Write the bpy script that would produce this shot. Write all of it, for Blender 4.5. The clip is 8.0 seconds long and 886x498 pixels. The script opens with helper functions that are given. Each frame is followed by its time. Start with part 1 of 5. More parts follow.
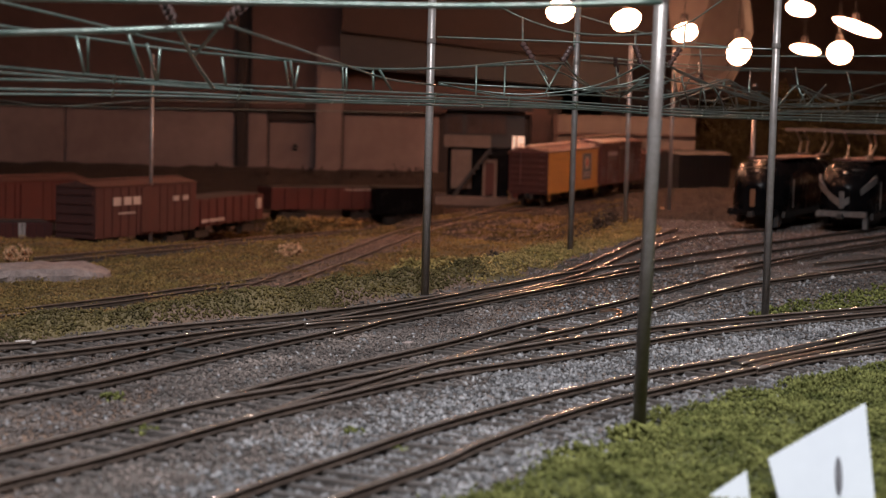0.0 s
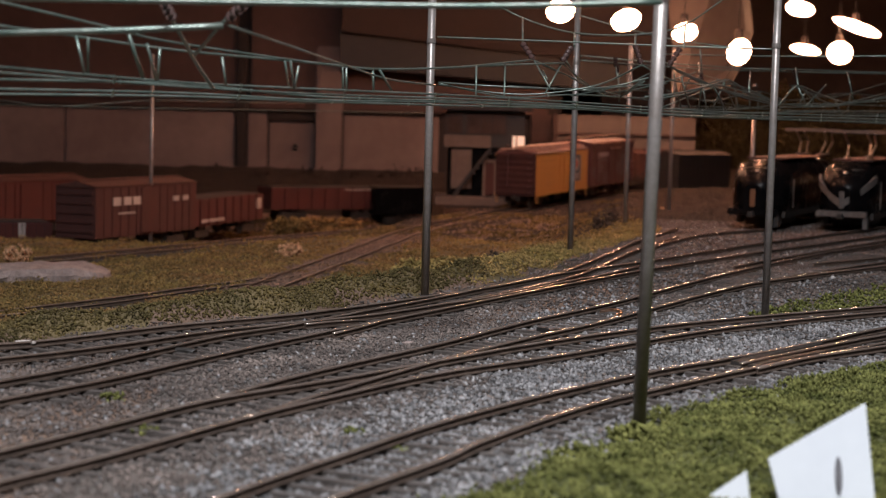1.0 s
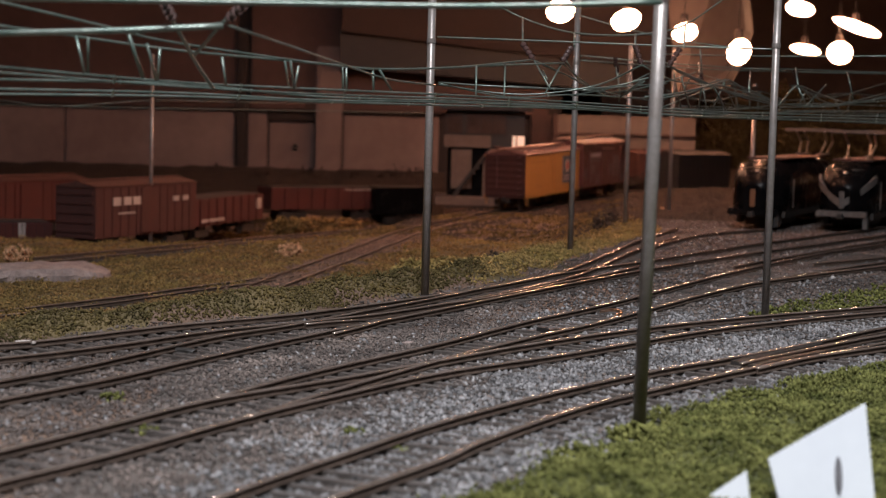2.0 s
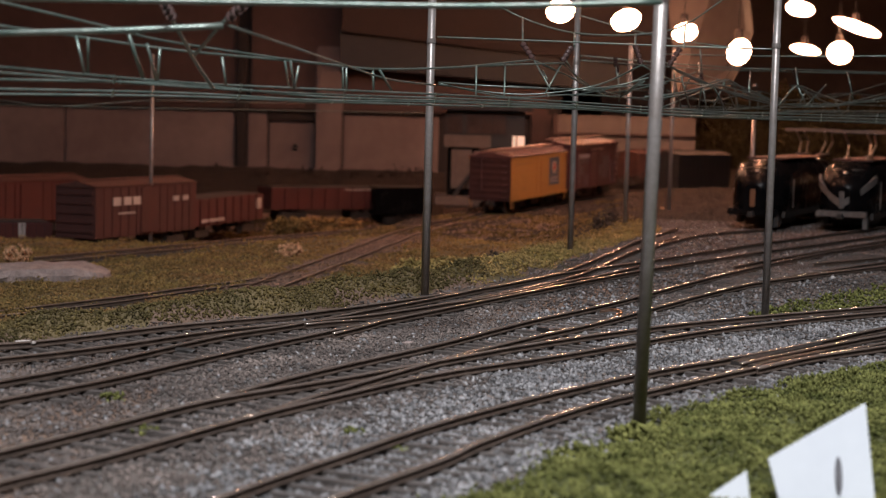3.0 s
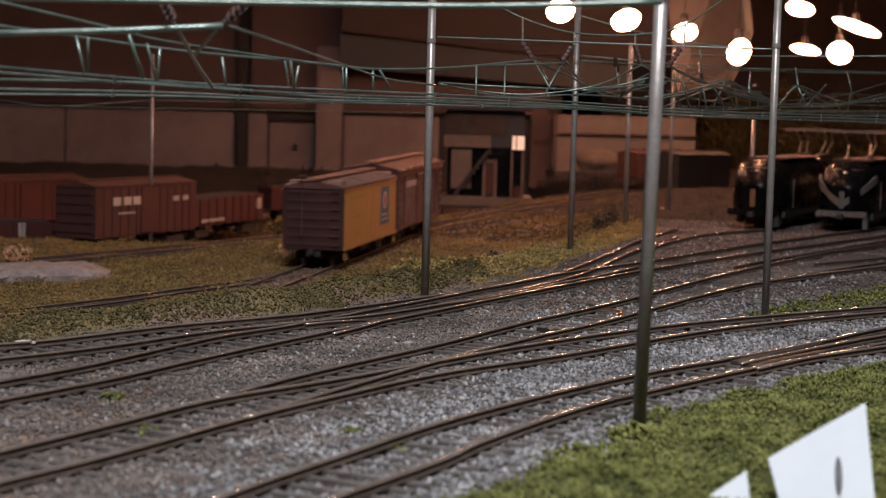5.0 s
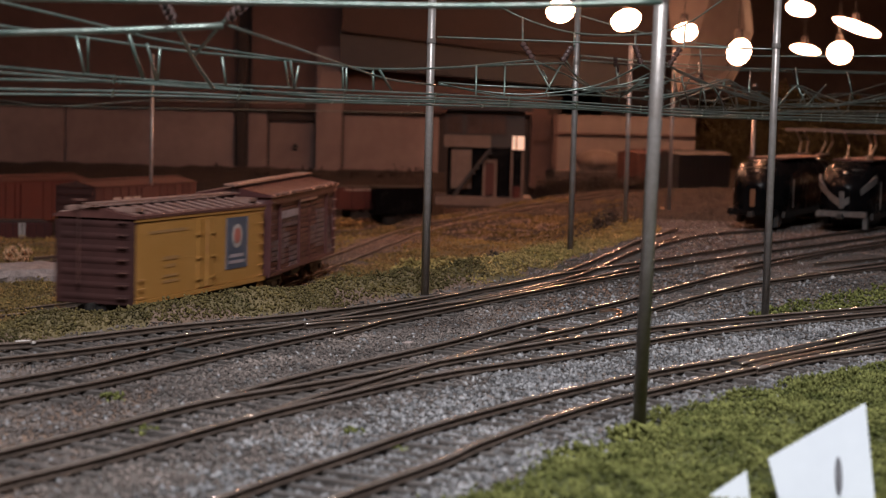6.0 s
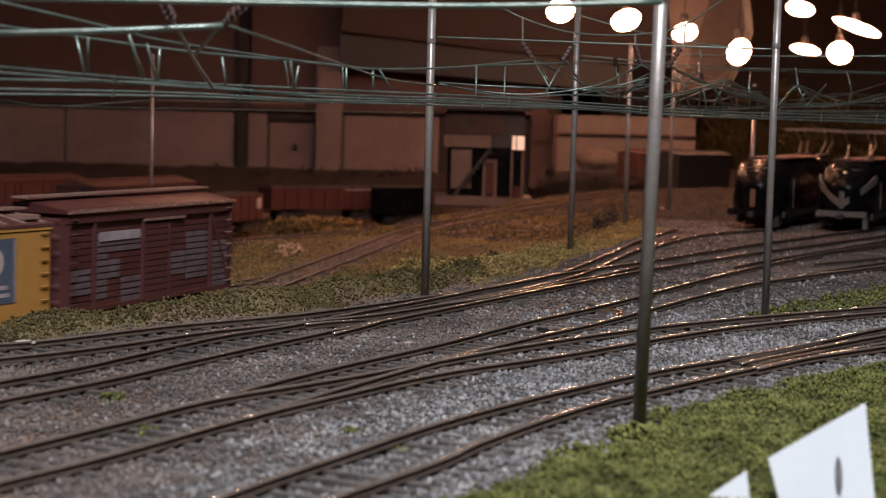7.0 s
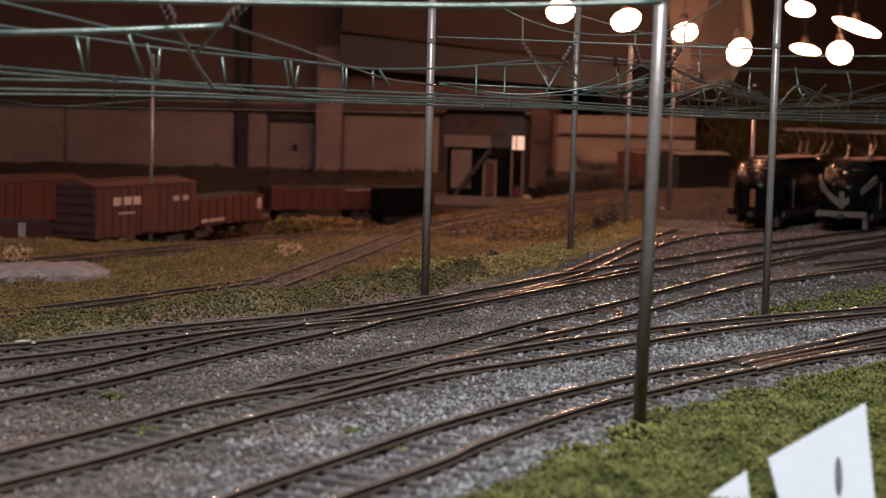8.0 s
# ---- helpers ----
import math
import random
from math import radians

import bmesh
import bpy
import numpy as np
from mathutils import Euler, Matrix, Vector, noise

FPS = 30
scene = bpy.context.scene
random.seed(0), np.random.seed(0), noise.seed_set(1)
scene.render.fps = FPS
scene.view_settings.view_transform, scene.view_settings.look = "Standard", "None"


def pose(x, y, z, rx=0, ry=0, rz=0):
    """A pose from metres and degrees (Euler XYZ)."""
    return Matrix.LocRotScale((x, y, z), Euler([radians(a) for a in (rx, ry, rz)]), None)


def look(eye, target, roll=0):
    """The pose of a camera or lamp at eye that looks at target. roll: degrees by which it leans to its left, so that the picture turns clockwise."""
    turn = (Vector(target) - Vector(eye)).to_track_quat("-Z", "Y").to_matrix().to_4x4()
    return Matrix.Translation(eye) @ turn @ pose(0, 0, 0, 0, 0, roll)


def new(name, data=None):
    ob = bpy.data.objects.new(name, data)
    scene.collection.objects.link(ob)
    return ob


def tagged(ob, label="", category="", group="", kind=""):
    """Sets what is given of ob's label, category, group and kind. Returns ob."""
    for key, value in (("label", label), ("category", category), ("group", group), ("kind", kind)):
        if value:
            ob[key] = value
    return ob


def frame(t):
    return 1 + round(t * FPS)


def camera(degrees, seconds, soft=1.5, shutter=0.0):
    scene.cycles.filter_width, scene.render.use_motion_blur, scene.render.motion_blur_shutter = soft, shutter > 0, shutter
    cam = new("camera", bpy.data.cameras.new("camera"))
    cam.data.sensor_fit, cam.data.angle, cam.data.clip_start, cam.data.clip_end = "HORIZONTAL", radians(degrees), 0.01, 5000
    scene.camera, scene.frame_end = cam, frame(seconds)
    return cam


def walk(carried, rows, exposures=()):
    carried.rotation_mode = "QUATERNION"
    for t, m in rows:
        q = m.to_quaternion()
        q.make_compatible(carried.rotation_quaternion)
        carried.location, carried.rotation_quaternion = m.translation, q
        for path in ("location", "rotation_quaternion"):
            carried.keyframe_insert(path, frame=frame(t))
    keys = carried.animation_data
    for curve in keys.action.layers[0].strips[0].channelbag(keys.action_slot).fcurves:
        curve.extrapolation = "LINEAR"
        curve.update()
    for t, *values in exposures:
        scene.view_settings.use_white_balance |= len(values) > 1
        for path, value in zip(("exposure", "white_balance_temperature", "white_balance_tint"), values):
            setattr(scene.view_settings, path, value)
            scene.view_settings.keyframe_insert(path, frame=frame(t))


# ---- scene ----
# ---------- camera: a camcorder standing at the edge of a model railway (1:87) ----------
cam = camera(29.29, 8.0, soft=1.15, shutter=0.5)
cam.data.dof.use_dof, cam.data.dof.focus_distance, cam.data.dof.aperture_fstop = True, 0.60, 35.0
CAM = Matrix.Translation((0, 0, 0.0678)) @ pose(0, 0, 0, 90 - 4.63, 0, 0) @ pose(0, 0, 0, 0, 0, 1.52)
walk(cam, [(0, CAM), (8.0, CAM)], exposures=[(0, 0.0), (8.0, 0.0)])

# ---------- light ----------
world = bpy.data.worlds.new("world")
scene.world = world
world.use_nodes = True
world.node_tree.nodes["Background"].inputs[0].default_value = (1.0, 0.62, 0.4, 1)
world.node_tree.nodes["Background"].inputs[1].default_value = 0.02


def area_lamp(name, eye, target, size, power, colour):
    data = bpy.data.lights.new(name, "AREA")
    data.shape, data.size, data.energy, data.color, data.spread = "DISK", size, power, colour, radians(106)
    ob = new(name, data)
    ob.matrix_world = look(eye, target)
    return ob


area_lamp("ceiling_light", (0.03, 0.02, 0.72), (0.02, 0.42, 0), 0.36, 4.6, (0.97, 0.96, 1.0))


# ---------- materials ----------
def material(name, colour, rough=0.7, metal=0.0, second=None, scale=60.0, bump=0.3, fine=600.0, spread=0.25, island=0.0, depth=0.0006, spec=0.5):
    """Base colour broken up at two scales, with relief and uneven gloss. Scales are per metre."""
    m = bpy.data.materials.new(name)
    m.use_nodes = True
    n, l = m.node_tree.nodes, m.node_tree.links
    b = n["Principled BSDF"]
    b.inputs["Metallic"].default_value = metal
    b.inputs["Specular IOR Level"].default_value = spec
    co = n.new("ShaderNodeTexCoord")
    big, small = n.new("ShaderNodeTexNoise"), n.new("ShaderNodeTexNoise")
    big.inputs["Scale"].default_value, small.inputs["Scale"].default_value = scale, fine
    big.inputs["Detail"].default_value = 6
    big.inputs["Roughness"].default_value = 0.65
    small.inputs["Detail"].default_value = 3
    geo = n.new("ShaderNodeNewGeometry")
    for t in (big, small):
        l.new(co.outputs["Object"], t.inputs["Vector"])
    ramp = n.new("ShaderNodeValToRGB")
    ramp.color_ramp.elements[0].position, ramp.color_ramp.elements[1].position = 0.35, 0.68
    ramp.color_ramp.elements[0].color = (*colour, 1)
    ramp.color_ramp.elements[1].color = (*(second or [min(1, c * 1.35) for c in colour]), 1)
    l.new(big.outputs["Fac"], ramp.inputs[0])
    hsv = n.new("ShaderNodeHueSaturation")
    l.new(ramp.outputs[0], hsv.inputs["Color"])
    add = n.new("ShaderNodeMath")
    add.operation = "MULTIPLY_ADD"
    l.new(small.outputs["Fac"], add.inputs[0])
    add.inputs[1].default_value, add.inputs[2].default_value = 2 * spread, 1 - spread
    last = add
    if island:
        more = n.new("ShaderNodeMath")
        more.operation = "MULTIPLY_ADD"
        l.new(geo.outputs["Random Per Island"], more.inputs[0])
        more.inputs[1].default_value = 2 * island
        off = n.new("ShaderNodeMath")
        off.operation = "SUBTRACT"
        l.new(add.outputs[0], off.inputs[0])
        off.inputs[1].default_value = island
        l.new(off.outputs[0], more.inputs[2])
        last = more
    l.new(last.outputs[0], hsv.inputs["Value"])
    l.new(hsv.outputs[0], b.inputs["Base Color"])
    gloss = n.new("ShaderNodeMapRange")
    gloss.inputs["To Min"].default_value, gloss.inputs["To Max"].default_value = max(0.02, rough - 0.12), min(1, rough + 0.12)
    l.new(big.outputs["Fac"], gloss.inputs["Value"])
    l.new(gloss.outputs[0], b.inputs["Roughness"])
    if bump:
        bp = n.new("ShaderNodeBump")
        bp.inputs["Strength"].default_value, bp.inputs["Distance"].default_value = bump, depth
        l.new(small.outputs["Fac"], bp.inputs["Height"])
        l.new(bp.outputs[0], b.inputs["Normal"])
    return m


def glow(name, colour, strength):
    m = bpy.data.materials.new(name)
    m.use_nodes = True
    b = m.node_tree.nodes["Principled BSDF"]
    b.inputs["Emission Color"].default_value = (*colour, 1)
    b.inputs["Emission Strength"].default_value = strength
    return m


M = {
    "earth": material("earth", (0.07, 0.06, 0.054), 0.95, 0, (0.13, 0.115, 0.105), 40, 0.6, 900),
    "ballast": material("ballast", (0.082, 0.081, 0.084), 0.85, 0, (0.235, 0.232, 0.236), 55, 0.4, 1500, 0.3, 0.68),
    "foam": material("foam", (0.052, 0.060, 0.019), 0.95, 0, (0.170, 0.172, 0.058), 95, 0.4, 1500, 0.3, 0.5, spec=0.05),
    "bank_green": material("bank_green", (0.046, 0.038, 0.014), 0.95, 0, (0.118, 0.088, 0.034), 60, 0.5, 1500, 0.3, 0.36, spec=0.2),
    "bank_foam": material("bank_foam", (0.19, 0.145, 0.045), 0.95, 0, (0.29, 0.20, 0.08), 22, 0.5, 1200, 0.3, 0.5, spec=0.2),
    "dry_foam": material("dry_foam", (0.21, 0.125, 0.054), 0.95, 0, (0.15, 0.11, 0.038), 18, 0.5, 1200, 0.3, 0.5, spec=0.2),
    "brown_scatter": material("brown_scatter", (0.042, 0.033, 0.030), 0.95, 0, (0.175, 0.142, 0.126), 26, 0.5, 1200, 0.3, 0.5),
    "turf_ground": material("turf_ground", (0.045, 0.052, 0.018), 0.95, 0, (0.085, 0.09, 0.03), 60, 0.8, 700, 0.35),
    "field_ground": material("field_ground", (0.085, 0.065, 0.028), 0.95, 0, (0.14, 0.10, 0.045), 40, 0.8, 600, 0.35),
    "dirt_ground": material("dirt_ground", (0.10, 0.062, 0.044), 0.95, 0, (0.16, 0.105, 0.075), 50, 0.8, 700, 0.3),
    "red_dirt": material("red_dirt", (0.095, 0.058, 0.042), 0.95, 0, (0.175, 0.112, 0.082), 40, 0.5, 1200, 0.3, 0.45),
    "rail": material("rail", (0.042, 0.030, 0.024), 0.7, 0.0, (0.08, 0.056, 0.043), 200, 0.2, 3000, spec=0.25),
    "railhead": material("railhead", (0.62, 0.51, 0.45), 0.15, 0.75, (0.45, 0.35, 0.29), 90, 0.15, 2500, 0.2, depth=0.00008),
    "dull_rail": material("dull_rail", (0.13, 0.085, 0.065), 0.6, 0.3, (0.2, 0.15, 0.12), 90, 0.2, 1500),
    "tie": material("tie", (0.045, 0.037, 0.033), 0.9, 0, (0.11, 0.096, 0.088), 70, 0.5, 1800),
    "pole": material("pole", (0.27, 0.25, 0.24), 0.36, 0.4, (0.19, 0.165, 0.15), 160, 0.25, 1500, 0.3, depth=0.0002, spec=0.5),
    "wire": material("wire", (0.105, 0.155, 0.135), 0.34, 0.5, (0.22, 0.25, 0.225), 160, 0.2, 2000),
    "insulator": material("insulator", (0.05, 0.028, 0.025), 0.35, 0, None, 200, 0.1, 1500),
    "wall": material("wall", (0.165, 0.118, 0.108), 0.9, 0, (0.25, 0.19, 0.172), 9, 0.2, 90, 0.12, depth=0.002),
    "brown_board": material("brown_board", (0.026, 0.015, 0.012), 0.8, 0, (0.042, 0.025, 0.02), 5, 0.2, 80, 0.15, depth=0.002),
    "hedge": material("hedge", (0.018, 0.011, 0.008), 0.95, 0, (0.035, 0.022, 0.015), 60, 0.8, 400, 0.4, depth=0.002),
    "dark": material("dark", (0.022, 0.016, 0.015), 0.85, 0, (0.04, 0.03, 0.026), 10, 0.2, 150),
    "card": material("card", (0.56, 0.60, 0.655), 0.85, 0, (0.61, 0.65, 0.69), 30, 0.05, 400, 0.03),
    "rock": material("rock", (0.19, 0.145, 0.135), 0.95, 0, (0.33, 0.26, 0.235), 90, 1.0, 500, 0.35, depth=0.0012),
    "yellow": material("yellow", (0.34, 0.162, 0.036), 0.55, 0, (0.38, 0.19, 0.05), 60, 0.15, 800, 0.12, depth=0.0002),
    "rust": material("rust", (0.045, 0.017, 0.014), 0.7, 0, (0.10, 0.038, 0.028), 70, 0.2, 900, 0.2, depth=0.0002),
    "stock_side": material("stock_side", (0.062, 0.016, 0.015), 0.6, 0, (0.085, 0.026, 0.025), 80, 0.2, 900, 0.2, depth=0.0002),
    "roof_red": material("roof_red", (0.066, 0.015, 0.014), 0.5, 0.0, (0.048, 0.012, 0.011), 70, 0.2, 900, 0.2, depth=0.0002),
    "grey_paint": material("grey_paint", (0.36, 0.33, 0.36), 0.7, 0, (0.22, 0.17, 0.18), 120, 0.1, 900),
    "blue_paint": material("blue_paint", (0.05, 0.064, 0.095), 0.6, 0, (0.068, 0.085, 0.12), 90, 0.1, 900),
    "white_paint": material("white_paint", (0.32, 0.285, 0.265), 0.6, 0, None, 90, 0.1, 900, 0.15),
    "red_paint": material("red_paint", (0.30, 0.09, 0.07), 0.6, 0, None, 90, 0.1, 900, 0.15),
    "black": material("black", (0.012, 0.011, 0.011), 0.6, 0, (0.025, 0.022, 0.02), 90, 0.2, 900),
    "steel": material("steel", (0.4, 0.37, 0.34), 0.35, 1.0, None, 90, 0.1, 900),
    "boxcar_red": material("boxcar_red", (0.050, 0.010, 0.008), 0.85, 0, (0.070, 0.014, 0.011), 60, 0.2, 900, 0.2, depth=0.0002),
    "boxcar_brown": material("boxcar_brown", (0.048, 0.015, 0.012), 0.85, 0, (0.068, 0.021, 0.017), 60, 0.2, 900, 0.2, depth=0.0002),
    "loco_dark": material("loco_dark", (0.003, 0.003, 0.0035), 0.26, 0, (0.007, 0.007, 0.0075), 60, 0.05, 900, spec=0.07),
    "tan": material("tan", (0.13, 0.095, 0.078), 0.8, 0, (0.085, 0.062, 0.05), 60, 0.2, 700),
    "bush": material("bush", (0.028, 0.018, 0.013), 0.95, 0, (0.052, 0.034, 0.022), 60, 0.5, 900, 0.3, 0.5),
    "room": material("room", (0.10, 0.075, 0.062), 0.9, 0, (0.13, 0.1, 0.085), 2, 0.1, 30, 0.1),
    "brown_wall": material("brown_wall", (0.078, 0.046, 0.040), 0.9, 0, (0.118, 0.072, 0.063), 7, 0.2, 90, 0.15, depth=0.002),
    "window_dim": material("window_dim", (0.05, 0.035, 0.03), 0.15, 0, (0.09, 0.06, 0.05), 40, 0.0),
    "orange_paint": material("orange_paint", (0.15, 0.065, 0.03), 0.5, 0, None, 90, 0.1, 900),
    "stripe_grey": material("stripe_grey", (0.065, 0.06, 0.058), 0.6, 0, (0.11, 0.10, 0.095), 220, 0.1, 900),
    "slot_grey": material("slot_grey", (0.10, 0.10, 0.11), 0.8, 0, None, 90, 0.1, 900),
    "straw": material("straw", (0.46, 0.27, 0.15), 0.95, 0, (0.55, 0.34, 0.2), 80, 0.3, 900, 0.2, 0.4),
    "solder": material("solder", (0.5, 0.52, 0.5), 0.3, 1.0, (0.3, 0.4, 0.36), 300, 0.1, 1500),
    "rust_yellow": material("rust_yellow", (0.40, 0.20, 0.05), 0.6, 0, (0.28, 0.12, 0.05), 200, 0.2, 900),
    "letter_dark": material("letter_dark", (0.36, 0.19, 0.06), 0.7, 0, (0.26, 0.14, 0.06), 300, 0.1, 900),
    "rust_roof": material("rust_roof", (0.058, 0.020, 0.018), 0.5, 0.0, (0.10, 0.038, 0.032), 80, 0.2, 900, 0.2, depth=0.0002),
    "roof_rib": material("roof_rib", (0.34, 0.22, 0.19), 0.4, 0.3, (0.24, 0.13, 0.1), 150, 0.2, 900, 0.2, depth=0.0002),
    # pale base colour carries the highlight along the stock car's roof edge
    "eave_glint": material("eave_glint", (0.62, 0.42, 0.35), 0.26, 0.6, (0.3, 0.12, 0.08), 260, 0.2, 1500, 0.2, depth=0.0002),
    "grey_wash": material("grey_wash", (0.125, 0.095, 0.11), 0.7, 0, (0.085, 0.045, 0.045), 260, 0.2, 1200),
    "copper": material("copper", (0.75, 0.50, 0.38), 0.3, 1.0, None, 200, 0.1, 900),
    "end_red": material("end_red", (0.030, 0.011, 0.010), 0.8, 0, (0.05, 0.018, 0.016), 70, 0.2, 900, 0.2, depth=0.0002, spec=0.25),
    "far_turf": material("far_turf", (0.070, 0.052, 0.020), 0.95, 0, (0.135, 0.095, 0.04), 22, 0.5, 1200, 0.3, 0.5, spec=0.1),
    "shrub": material("shrub", (0.040, 0.034, 0.018), 0.95, 0, (0.085, 0.07, 0.038), 25, 0.5, 500, 0.3, 0.5, spec=0.1),
    "far_earth": material("far_earth", (0.024, 0.017, 0.013), 0.95, 0, (0.05, 0.035, 0.026), 40, 0.8, 600, 0.3, spec=0.1),
    "plaster": material("plaster", (0.15, 0.115, 0.10), 0.9, 0, (0.22, 0.175, 0.15), 8, 0.2, 90, 0.15, depth=0.002),
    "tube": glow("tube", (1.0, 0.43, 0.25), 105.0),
    "bulb": glow("bulb", (1.0, 0.46, 0.26), 75.0),
    "window_glow": glow("window_glow", (1.0, 0.58, 0.36), 0.55),
}


# ---------- mesh helpers ----------
def part(name, bm, material, parent=None, label=""):
    me = bpy.data.meshes.new(name)
    bm.to_mesh(me)
    bm.free()
    me.materials.append(M[material])
    ob = new(name, me)
    if parent:
        ob.parent = parent
    return tagged(ob, label)


def thing(name, label, category, group="", kind=""):
    return tagged(new(name), label, category, group, kind)


def box(bm, x0, x1, y0, y1, z0, z1, bevel=0.0):
    m = Matrix.Translation(((x0 + x1) / 2, (y0 + y1) / 2, (z0 + z1) / 2)) @ Matrix.Diagonal((x1 - x0, y1 - y0, z1 - z0, 1))
    r = bmesh.ops.create_cube(bm, size=1, matrix=m)
    if bevel:
        bmesh.ops.bevel(bm, geom=list({e for v in r["verts"] for e in v.link_edges}), offset=bevel, segments=2, affect="EDGES")
    return bm


def boxes(*list_of):
    bm = bmesh.new()
    for b in list_of:
        box(bm, *b)
    return bm


def cyl(bm, a, b, r0, r1=None, n=10):
    a, b = Vector(a), Vector(b)
    d = b - a
    m = Matrix.Translation((a + b) / 2) @ d.to_track_quat("Z", "Y").to_matrix().to_4x4()
    bmesh.ops.create_cone(bm, cap_ends=True, segments=n, radius1=r0, radius2=r0 if r1 is None else r1, depth=d.length, matrix=m)
    return bm


def smooth(points, per=8):
    """Catmull-Rom through the points."""
    p = [np.array(q, float) for q in points]
    p = [2 * p[0] - p[1]] + p + [2 * p[-1] - p[-2]]
    out = []
    for i in range(1, len(p) - 2):
        for k in range(per):
            t = k / per
            a, b, c, d = p[i - 1:i + 3]
            out.append(0.5 * (2 * b + (c - a) * t + (2 * a - 5 * b + 4 * c - d) * t * t + (3 * b - a - 3 * c + d) * t ** 3))
    out.append(p[-2])
    return np.array(out)


def resample(pts, step):
    seg = np.linalg.norm(np.diff(pts, axis=0), axis=1)
    s = np.concatenate([[0], np.cumsum(seg)])
    n = max(2, int(s[-1] / step) + 1)
    w = np.linspace(0, s[-1], n)
    return np.stack([np.interp(w, s, pts[:, k]) for k in range(pts.shape[1])], 1)


def sweep(bm, pts, profile):
    """A profile (sideways, up) carried along a line that keeps upright."""
    rows = []
    for i, q in enumerate(pts):
        d = pts[min(i + 1, len(pts) - 1)] - pts[max(i - 1, 0)]
        side = np.array([d[1], -d[0]]) / np.hypot(d[0], d[1])
        rows.append([bm.verts.new((q[0] + side[0] * a, q[1] + side[1] * a, q[2] + b)) for a, b in profile])
    for r, s in zip(rows, rows[1:]):
        for k in range(len(profile)):
            bm.faces.new((r[k], r[(k + 1) % len(profile)], s[(k + 1) % len(profile)], s[k]))
    bm.faces.new(rows[0][::-1])
    bm.faces.new(rows[-1])
    return bm


def tube(bm, pts, r, n=6):
    rows = []
    for i, q in enumerate(pts):
        d = Vector(pts[min(i + 1, len(pts) - 1)] - pts[max(i - 1, 0)]).normalized()
        u = d.cross(Vector((0.3, 0.2, 1))).normalized()
        v = d.cross(u)
        rows.append([bm.verts.new(Vector(q) + r * (math.cos(a) * u + math.sin(a) * v)) for a in (2 * math.pi * k / n for k in range(n))])
    for a, b in zip(rows, rows[1:]):
        for k in range(n):
            f = bm.faces.new((a[k], a[(k + 1) % n], b[(k + 1) % n], b[k]))
            f.smooth = True
    bm.faces.new(rows[0][::-1])
    bm.faces.new(rows[-1])
    return bm


# ---------- tracks in plan: the rails of each line (rail top is z = 0) ----------
RAILS = {
    "near_line": ([(-0.0389, 0.2892), (-0.0300, 0.3082), (-0.0174, 0.3334), (0.0010, 0.3696), (0.0281, 0.4126), (0.0564, 0.4513), (0.0845, 0.4829), (0.1177, 0.5232), (0.1491, 0.5646), (0.2054, 0.6263)],
                  [(-0.0190, 0.2916), (0.0011, 0.3291), (0.0088, 0.3474), (0.0276, 0.3827), (0.0461, 0.4113), (0.0838, 0.4602), (0.1199, 0.5023), (0.1388, 0.5248), (0.1914, 0.5828)]),
    "middle_line": ([(-0.0934, 0.3091), (-0.0851, 0.3255), (-0.0693, 0.3567), (-0.0523, 0.3908), (-0.0255, 0.4257), (0.0008, 0.4631), (0.0251, 0.4975), (0.0596, 0.5386), (0.0985, 0.5770), (0.1666, 0.6321), (0.2210, 0.6746)],
                    [(-0.0858, 0.2842), (-0.0782, 0.2989), (-0.0632, 0.3256), (-0.0429, 0.3673), (-0.0239, 0.4009), (0.0003, 0.4396), (0.0357, 0.4806), (0.0946, 0.5532), (0.1616, 0.6128), (0.2126, 0.6485)]),
    "crossing_line": ([(-0.0525, 0.3924), (-0.0321, 0.4369), (0.0007, 0.4977), (0.0277, 0.5538), (0.0642, 0.6210), (0.1275, 0.7513), (0.1950, 0.8759), (0.2524, 0.9641)],
                      [(-0.0418, 0.3688), (-0.0245, 0.4100), (0.0008, 0.4642), (0.0296, 0.5188), (0.0568, 0.5663), (0.1176, 0.6853), (0.1716, 0.7692), (0.2194, 0.8365)]),
    "third_line": ([(-0.1174, 0.3883), (-0.1069, 0.4084), (-0.0922, 0.4360), (-0.0764, 0.4743), (-0.0641, 0.5024), (-0.0464, 0.5306), (-0.0252, 0.5737), (-0.0045, 0.6139), (0.0267, 0.6796), (0.0559, 0.7364), (0.0988, 0.8062), (0.1691, 0.9273), (0.2938, 1.1246)],
                   [(-0.1099, 0.3635), (-0.1001, 0.3825), (-0.0811, 0.4172), (-0.0653, 0.4531), (-0.0435, 0.4989), (0.0005, 0.5847), (0.0250, 0.6326), (0.0576, 0.6947), (0.0934, 0.7606), (0.1584, 0.8677), (0.2715, 1.0382)]),
    "far_line": ([(-0.1314, 0.4659), (-0.1141, 0.4787), (-0.0838, 0.5198), (-0.0454, 0.5610), (-0.0046, 0.6234), (0.0267, 0.6773), (0.0569, 0.7501), (0.1079, 0.9346), (0.1463, 1.0557)],
                 [(-0.1306, 0.4321), (-0.1165, 0.4448), (-0.0948, 0.4707), (-0.0701, 0.5091), (-0.0468, 0.5348), (-0.0156, 0.5726), (0.0256, 0.6468), (0.0604, 0.7299), (0.0964, 0.8582), (0.1358, 0.9791)]),
}
FAR_EDGE = smooth(RAILS["far_line"][0] + [(0.155, 1.25), (0.24, 1.6), (0.40, 2.3)], 6)
NEAR_EDGE = smooth([(-0.12, 0.13)] + RAILS["near_line"][1] + [(0.6, 0.95)], 6)
